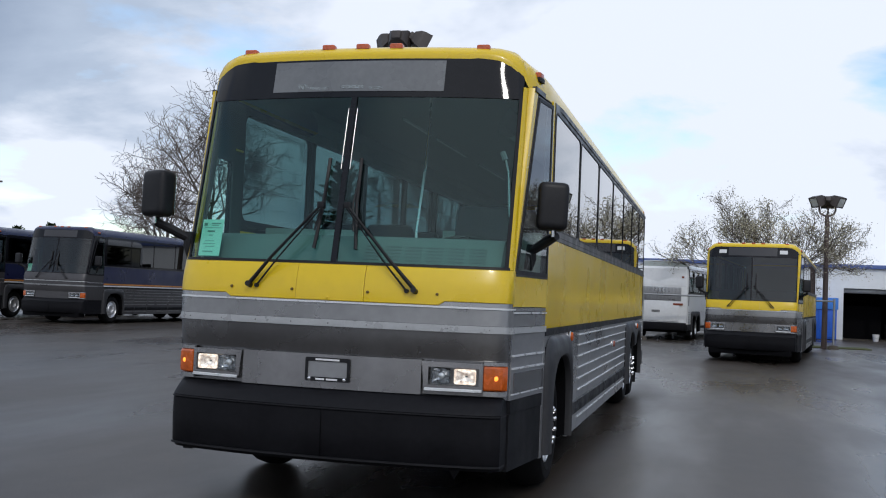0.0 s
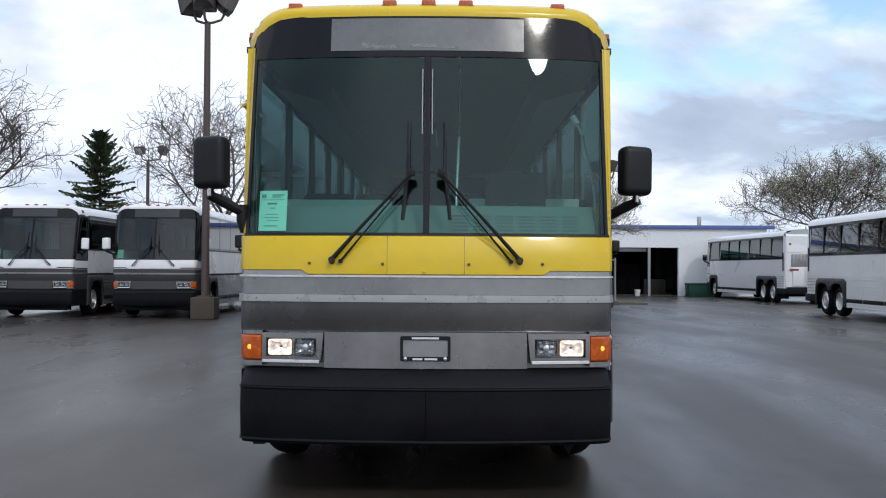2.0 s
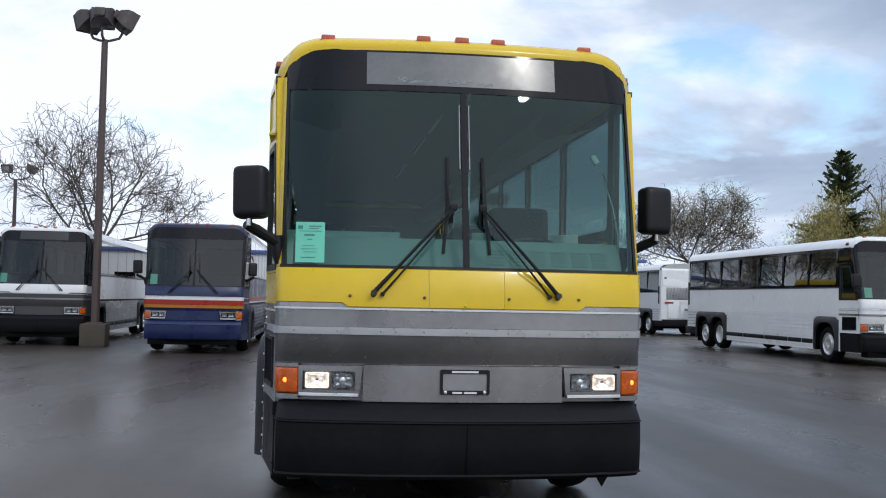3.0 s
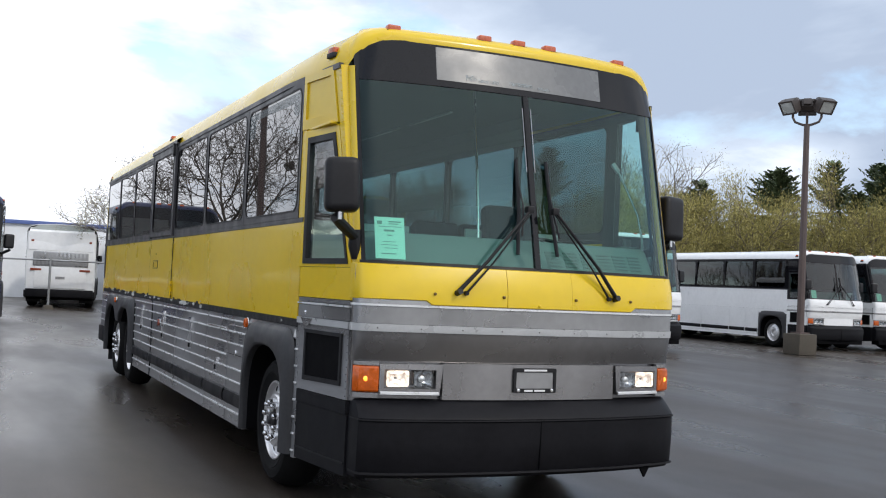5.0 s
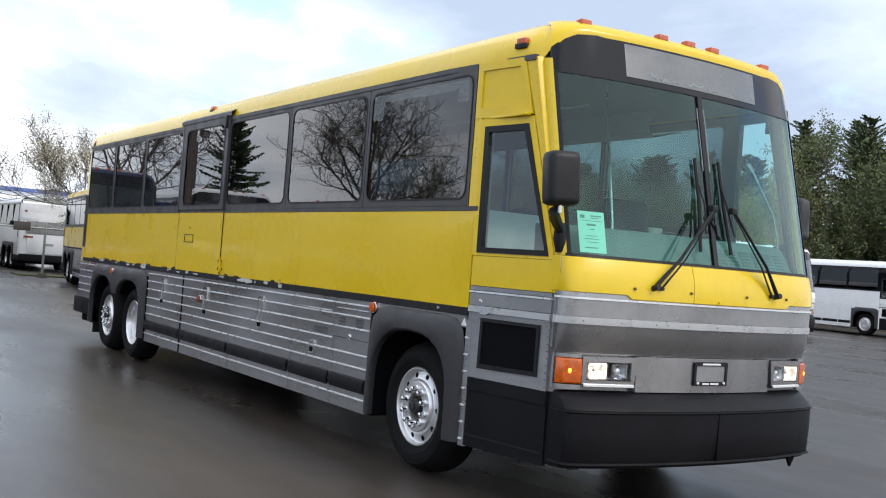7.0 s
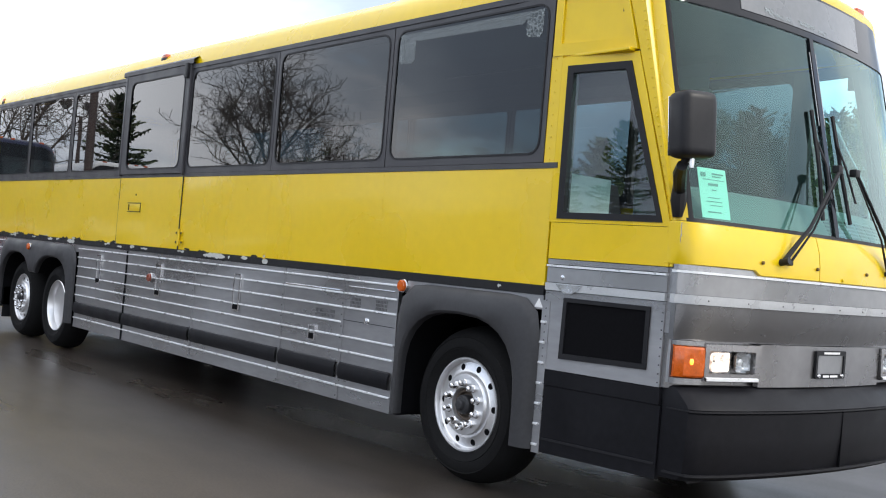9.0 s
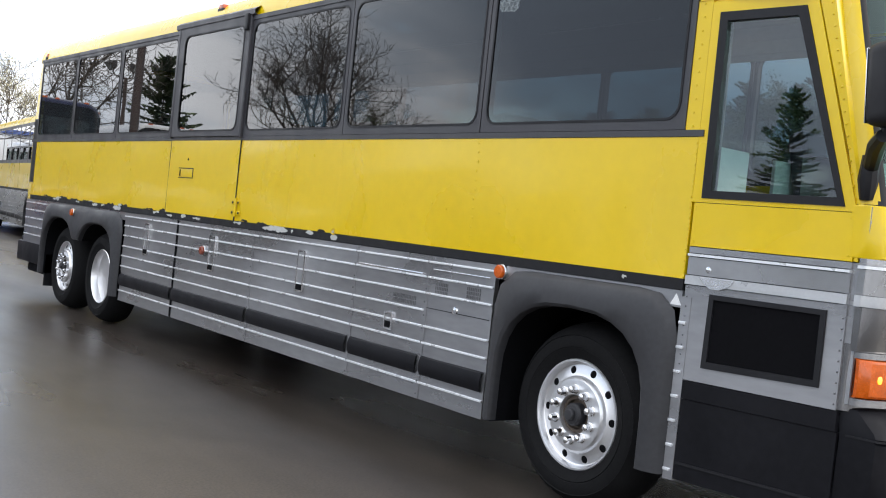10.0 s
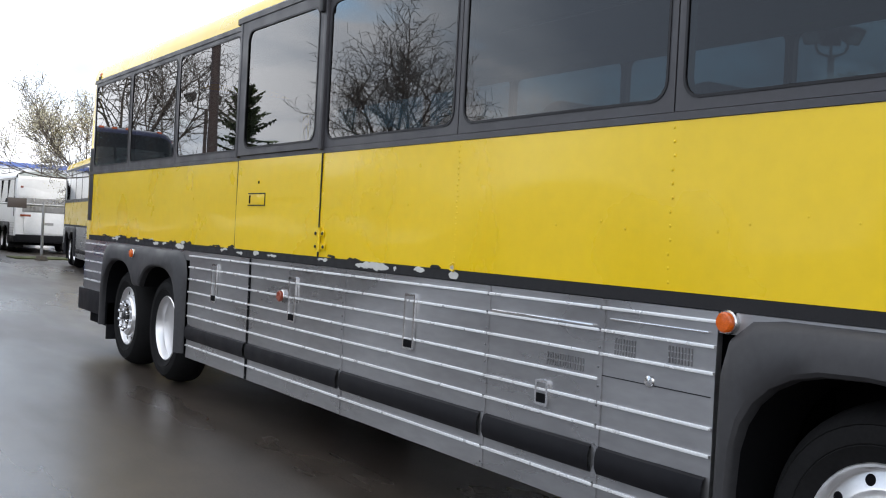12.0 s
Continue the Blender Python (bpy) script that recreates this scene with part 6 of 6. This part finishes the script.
def lamp_post(x, y, h, label, heads, block=True, size=0.70):
    e = new("lamp_post")
    tagged(e, label, "lamp post", "lot lamp posts")
    e.matrix_basis = pose(x, y, 0)
    bm = bmesh.new()
    tube(bm, [(0, 0, 0.5 if block else 0), (0, 0, h * 0.6), (0, 0, h)], [0.115, 0.10, 0.085], 10)
    part("pole", bm, POLEM, e)
    if block:
        bm = bmesh.new()
        box(bm, -0.34, 0.34, -0.34, 0.34, 0, 0.62, 0.04)
        part("base", bm, CONCRETE, e)
        boxed("base_plate", (-0.19, 0.19, -0.19, 0.19, 0.62, 0.66), POLEM, e)
    bm = bmesh.new()
    for k in range(len(heads)):
        dx, dy = heads[k][0], heads[k][1]
        tube(bm, [(0, 0, h - 0.05), (dx * 0.35, dy * 0.35, h - 0.01), (dx * 0.75, dy * 0.75, h + 0.06), (dx * 0.9, dy * 0.9, h + 0.20), (dx * 0.9, dy * 0.9, h + 0.42)], 0.038, 8)
    part("bracket", bm, POLEM, e)
    for dx, dy, yaw, tilt in heads:
        flood(e, dx, dy, h + 0.58, yaw, tilt, size)
    return e


lamp_post(-6.75, 22.6, 8.45, "brown lamp post with three floodlights on a concrete block", [(-0.46, 0.18, -140, 25), (0.50, 0.05, 115, 25), (-0.05, -0.25, 180, 12)], size=0.85)
lamp_post(6.72, 36.5, 5.25, "brown lamp post with three floodlights near the white building", [(-0.34, 0.0, -60, 25), (0.34, 0.0, 55, 25), (0.05, 0.25, 180, 20)], False)
lamp_post(19.15, 17.2, 6.85, "brown lamp post with three floodlights before white coaches", [(-0.33, 0.30, -84, 34), (0.30, -0.33, -6, 34), (0.10, 0.10, 135, 20)])
lamp_post(-16.6, 50.5, 7.4, "lamp post with two floodlights behind the coaches", [(-0.4, 0.0, -20, 20), (0.8, 0.0, 75, 40)], False)

u = new("utility_pole")
tagged(u, "wooden utility pole with a crossarm far beyond the lot", "utility pole")
bm = bmesh.new(); tube(bm, [(-79, 95, 0), (-79, 95, 13.0)], [0.17, 0.12], 8); part("pole", bm, BARKD, u)
boxed("crossarm", (-80.5, -77.5, 94.9, 95.1, 12.3, 12.5), BARKD, u)
boxed("transformer", (-78.7, -78.1, 94.7, 95.1, 9.9, 11.0), GALV, u, 0.1)


# ---- trees ----
def broad_tree(name, label, x, y, h, width, seed, leaves=0, leaf_mat=None, leaf_size=0.06, bark=None, fork=0.22, kids=(9, 8, 6, 5, 3), group="", twig=0.011, tilt=(15, 85), spread=0.12, fan=(24, 52), reach=(0.42, 0.62), slim=0.0):
    rng = random.Random(seed)
    e = new(name)
    tagged(e, label, "tree", group)
    e.matrix_basis = pose(x, y, 0)
    bags, tips = (([], []), ([], [])), []

    def limb(p, d, length, r0, r1, nseg, sides, wander, lift, bag=0):
        verts, faces = bags[bag]
        pts, rads = [p.copy()], [r0]
        for i in range(nseg):
            d = (d + Vector((rng.gauss(0, wander), rng.gauss(0, wander), rng.gauss(0, wander * 0.7) + lift))).normalized()
            p = p + d * (length / nseg)
            pts.append(p.copy()); rads.append(r0 + (r1 - r0) * (i + 1) / nseg)
        base = len(verts)
        side = d.cross(Vector((0.3, 0.2, 0.9)))
        side = side.normalized() if side.length > 0.05 else Vector((1, 0, 0))
        for q, r in zip(pts, rads):
            up = d.cross(side)
            for k in range(sides):
                a = 2 * math.pi * k / sides
                verts.append(q + (side * math.cos(a) + up * math.sin(a)) * r)
        for i in range(len(pts) - 1):
            for k in range(sides):
                a, b3 = base + i * sides + k, base + i * sides + (k + 1) % sides
                faces.append((a, b3, b3 + sides, a + sides))
        return pts, d

    R = 0.0145 * h
    trunk, d = limb(Vector((0, 0, 0)), Vector((rng.uniform(-.05, .05), rng.uniform(-.05, .05), 1)), h * fork, R * 1.25, R * 0.85, 4, 8, 0.04, 0.02)

    def grow(pts, d, length, r, level):
        if level == len(kids):
            tips.append((pts[-1], d))
            tips.append((pts[len(pts) // 2], d))
            return
        n = kids[level]
        for k in range(n):
            f = 0.22 + 0.78 * (k + 0.6) / n if level else 1.0
            at = pts[min(len(pts) - 1, max(1, round(f * (len(pts) - 1))))]
            axis = d.normalized()
            perp = axis.cross(Vector((rng.gauss(0, 1), rng.gauss(0, 1), rng.gauss(0, 1)))).normalized()
            if level == 0:
                az = 2 * math.pi * (k + rng.uniform(-0.3, 0.3)) / n
                tl = radians(tilt[0] + (tilt[1] - tilt[0]) * ((k * 0.618 + 0.3) % 1.0) + rng.uniform(-6, 6))
                nd = Vector((math.cos(az) * math.sin(tl), math.sin(az) * math.sin(tl), math.cos(tl)))
                ln = rng.uniform(0.60, 0.74) / math.sqrt((math.sin(tl) / (width * 0.5)) ** 2 + (math.cos(tl) / (h * (1 - fork))) ** 2)
            else:
                ang = radians(rng.uniform(*fan))
                nd = (axis * math.cos(ang) + perp * math.sin(ang)).normalized()
                ln = length * rng.uniform(*reach) * (1.2 - 0.45 * f)
            r0 = max(r * (0.52 if level == 0 else 0.50), twig)
            sub, nd2 = limb(at, nd, ln, r0, max(r0 * 0.35, twig * 0.7), (7, 5, 4, 3, 2)[level], (6, 5, 4, 3, 3)[level], (0.11, 0.13, 0.14, 0.15, 0.13)[level], (0.06, 0.08, 0.07, 0.05, 0.02)[level], 0 if level == 0 else 1)
            grow(sub, nd2, ln, r0, level + 1)

    grow(trunk, Vector((0, 0, 1)), h, R, 0)
    for nm, (verts, faces) in zip(("trunk", "branchwork"), bags):
        me = bpy.data.meshes.new(nm)
        me.from_pydata([v[:] for v in verts], [], faces)
        me.materials.append(bark or BARK)
        ob = new(nm, me)
        ob.parent = e
        if nm == "branchwork":
            tagged(ob, kind="stuff")
    if leaves:
        gen = np.random.default_rng(seed)
        pick = gen.integers(0, len(tips), leaves)
        shoot = np.array([d[:] for _, d in tips])[pick]
        at = np.array([p[:] for p, _ in tips])[pick] + gen.normal(0, 1, (leaves, 3)) * (0.10 + spread) + shoot * gen.uniform(-0.2, 0.5, (leaves, 1)) * slim
        a = gen.normal(0, 1, (leaves, 3)) + slim * 1.6 * (shoot + np.array((0.0, 0.0, 0.5)))
        a /= np.linalg.norm(a, axis=1)[:, None]
        b2 = np.cross(a, gen.normal(0, 1, (leaves, 3)))
        b2 /= np.linalg.norm(b2, axis=1)[:, None]
        a *= leaf_size * gen.uniform(0.6, 1.3, (leaves, 1)) * (1 + 0.5 * slim)
        b2 *= leaf_size * gen.uniform(0.35, 0.8, (leaves, 1)) * (1 - 0.6 * slim)
        quad = np.stack((at - a, at - b2, at + a, at + b2), 1).reshape(-1, 3)
        me = bpy.data.meshes.new("crown")
        me.from_pydata(quad.tolist(), [], np.arange(leaves * 4).reshape(-1, 4).tolist())
        me.materials.append(leaf_mat)
        cr = new("crown", me)
        cr.parent = e
        tagged(cr, kind="stuff")
    return e


def conifer(label, x, y, h, width, seed, group=""):
    rng = random.Random(seed)
    e = new("fir_tree")
    tagged(e, label, "tree", group)
    e.matrix_basis = pose(x, y, 0)
    bm = bmesh.new()
    tube(bm, [(0, 0, 0), (0.05, 0, h * 0.5), (0, 0, h)], [0.018 * h, 0.011 * h, 0.01], 8)
    part("trunk", bm, BARKD, e)
    verts, faces = [], []
    z = h * 0.06
    while z < h * 0.99:
        f = 1 - z / h
        for k in range(rng.randint(6, 9)):
            az = rng.uniform(0, 2 * math.pi)
            ln = width * 0.5 * (f ** 0.62) * (0.75 + 0.25 * math.sin(z * 2.1 + seed) * math.sin(az * 2 + seed)) * rng.uniform(0.4, 1.2) + 0.12
            droop = rng.uniform(-0.30, 0.15) if f > 0.3 else rng.uniform(0.05, 0.7)
            out = Vector((math.cos(az), math.sin(az), droop)).normalized()
            flat = Vector((-math.sin(az), math.cos(az), 0))
            n = max(3, int(ln / 0.28))
            for i in range(n):
                q = Vector((0, 0, z)) + out * ln * (i + 0.7) / n + Vector((0, 0, 0.12 * ln * ((i + 0.7) / n) ** 2))
                wdt = (0.20 + 0.30 * (1 - i / n)) * min(1.0, 0.35 + ln * 0.3)
                for sd in (-1, 1):
                    a = q + flat * sd * wdt * rng.uniform(0.7, 1.3) + out * 0.22 + Vector((0, 0, rng.uniform(-0.14, 0.02)))
                    b4 = q + out * 0.16 + Vector((0, 0, rng.uniform(0.0, 0.05)))
                    b5 = len(verts)
                    verts.extend((q - out * 0.10, a, b4 + out * 0.12))
                    faces.append((b5, b5 + 1, b5 + 2))
                    b5 = len(verts)
                    verts.extend((q, q + flat * sd * wdt * 0.5 + Vector((0, 0, -0.22 * rng.uniform(0.5, 1.2))), q + out * 0.3))
                    faces.append((b5, b5 + 1, b5 + 2))
        z += h * rng.uniform(0.016, 0.026)
    me = bpy.data.meshes.new("boughs")
    me.from_pydata([v[:] for v in verts], [], faces)
    me.materials.append(NEEDLE)
    ob = new("crown", me)
    ob.parent = e
    tagged(ob, kind="stuff")
    return e


OPEN = dict(fan=(30, 68), reach=(0.50, 0.74))
broad_tree("bare_tree", "large bare spreading tree behind the navy coach", -22.0, 40.1, 11.8, 11.0, 11, bark=BARKD, twig=0.012, fork=0.36, tilt=(12, 92), kids=(7, 6, 5, 4, 3), **OPEN)
broad_tree("bare_tree", "thin bare tree beyond the navy coaches", -35.0, 58.0, 11.0, 9.0, 23, bark=BARKD, twig=0.012, tilt=(8, 70), fork=0.28, kids=(7, 6, 5, 4, 2), **OPEN)
broad_tree("bare_tree", "bare spreading tree behind the blue coach", -10.2, 42.7, 9.8, 12.5, 37, bark=BARKD, twig=0.012, fork=0.38, tilt=(30, 92), kids=(7, 6, 5, 4, 3), **OPEN)
broad_tree("budding_tree", "wide flat-topped tree in pale bud before the white building", 4.75, 37.0, 4.75, 10.4, 41, 20000, BUD, 0.032, bark=BARKD, fork=0.60, tilt=(58, 90), twig=0.011, kids=(8, 6, 5, 4, 2), spread=0.02, fan=(22, 48), reach=(0.46, 0.68))
broad_tree("budding_tree", "wide flat-topped tree in pale bud beyond the white coaches", 22.6, 55.0, 8.8, 11.0, 53, 18000, BUD, 0.045, bark=BARKD, fork=0.46, tilt=(40, 100), kids=(8, 7, 6, 4, 2), twig=0.015, spread=0.03, **OPEN)
conifer("dark green fir tree behind the parked coaches", -22.3, 59.4, 10.2, 9.0, 3)
conifer("dark green fir tree beyond the white coaches", 31.0, 52.0, 10.9, 8.0, 5, "fir trees at the lot's edge")
for k, (x, y, h, wd) in enumerate(((45, 54, 12.5, 9), (50, 51, 14, 10), (58, 49, 12.6, 9), (55, 43, 13.5, 10), (62, 42, 16, 13), (68, 47, 17, 13), (39, 59, 11, 8), (35, 58, 9.5, 7), (61, 36, 13.5, 11), (70, 38, 17, 13),
                                  (47, 58, 12, 9), (53, 55, 14.5, 11), (64, 55, 13.8, 11), (58, 39, 13.5, 11), (66, 31, 14.5, 11), (59, 45.5, 15.5, 11), (74, 42, 18, 13), (64, 37, 15.5, 11), (56, 52, 13, 10), (66, 43, 14, 11), (52, 46, 11.5, 9), (63, 48, 15, 11))):
    conifer("dark green fir tree at the lot's edge", x, y, h * (0.8 if x < 56 else 0.95), wd, 60 + k, "fir trees at the lot's edge")
for k, (x, y, h, wd, mt, n, sz) in enumerate((
        (33, 47, 8.5, 9, OLIVE, 24000, 0.075), (37, 47, 9.5, 10, OLIVE, 24000, 0.075), (41.5, 45, 9.5, 10, OLIVE, 24000, 0.075), (46.5, 43, 10.0, 10, OLIVE, 20000, 0.07),
        (50, 41, 10.5, 9, OLIVE, 18000, 0.07), (54, 38.5, 13.5, 11, GREENL, 30000, 0.10), (57.5, 35, 14.5, 12, GREENL, 30000, 0.10), (36, 53, 13.5, 9, BUD, 7000, 0.05), (40, 52, 13.0, 9, BUD, 7000, 0.05),
        (58, 31, 11, 10, GREENL, 20000, 0.09), (29, 50, 7.5, 8, OLIVE, 18000, 0.075), (44, 49, 7.5, 9, GREENL, 20000, 0.09))):
    broad_tree("leafing_tree", "tree in yellow-green spring leaf at the lot's edge", x, y, h, wd, 80 + k, int(n * 1.5) if mt is OLIVE else n, mt, sz, bark=BARK, fork=0.10, kids=(8, 6, 5, 4), group="leafing trees at the lot's edge", twig=0.016, tilt=(3, 62), spread=0.22, slim=1.0 if mt is OLIVE else 0.3)
for k, (x, y, h, wd) in enumerate(((-95, 105, 9, 8), (-88, 112, 8.2, 8), (-80, 108, 8.5, 8), (-72, 115, 7.6, 7), (-64, 112, 8, 7), (-58, 118, 7, 7), (-104, 95, 10, 9), (-50, 112, 6.5, 7), (-91, 108, 7.5, 7), (-84, 110, 7.2, 7), (-76, 112, 7, 7), (-68, 114, 6.8, 6), (-99, 100, 8.5, 8), (-66, 33, 13, 9), (-62, 40, 12, 8), (-70, 26, 14, 10), (-72, 42, 13, 9), (-66, 18, 13, 9))):
    conifer("dark fir tree far beyond the lot", x, y, h, wd, 120 + k, "far fir trees")
# Added firs out of view, which darken the horizon mirrored in the coach's front.
for k in range(20):
    a = radians(112 + 7.2 * k)
    conifer("unseen fir tree added behind the lot to darken reflections", 62 * math.sin(a) + 6 * math.sin(k * 2.3), 58 * math.cos(a) + 5 * math.cos(k * 1.7), 7.6 + 2.2 * math.sin(k * 1.9), 8.5, 150 + k, "fir trees across the road")
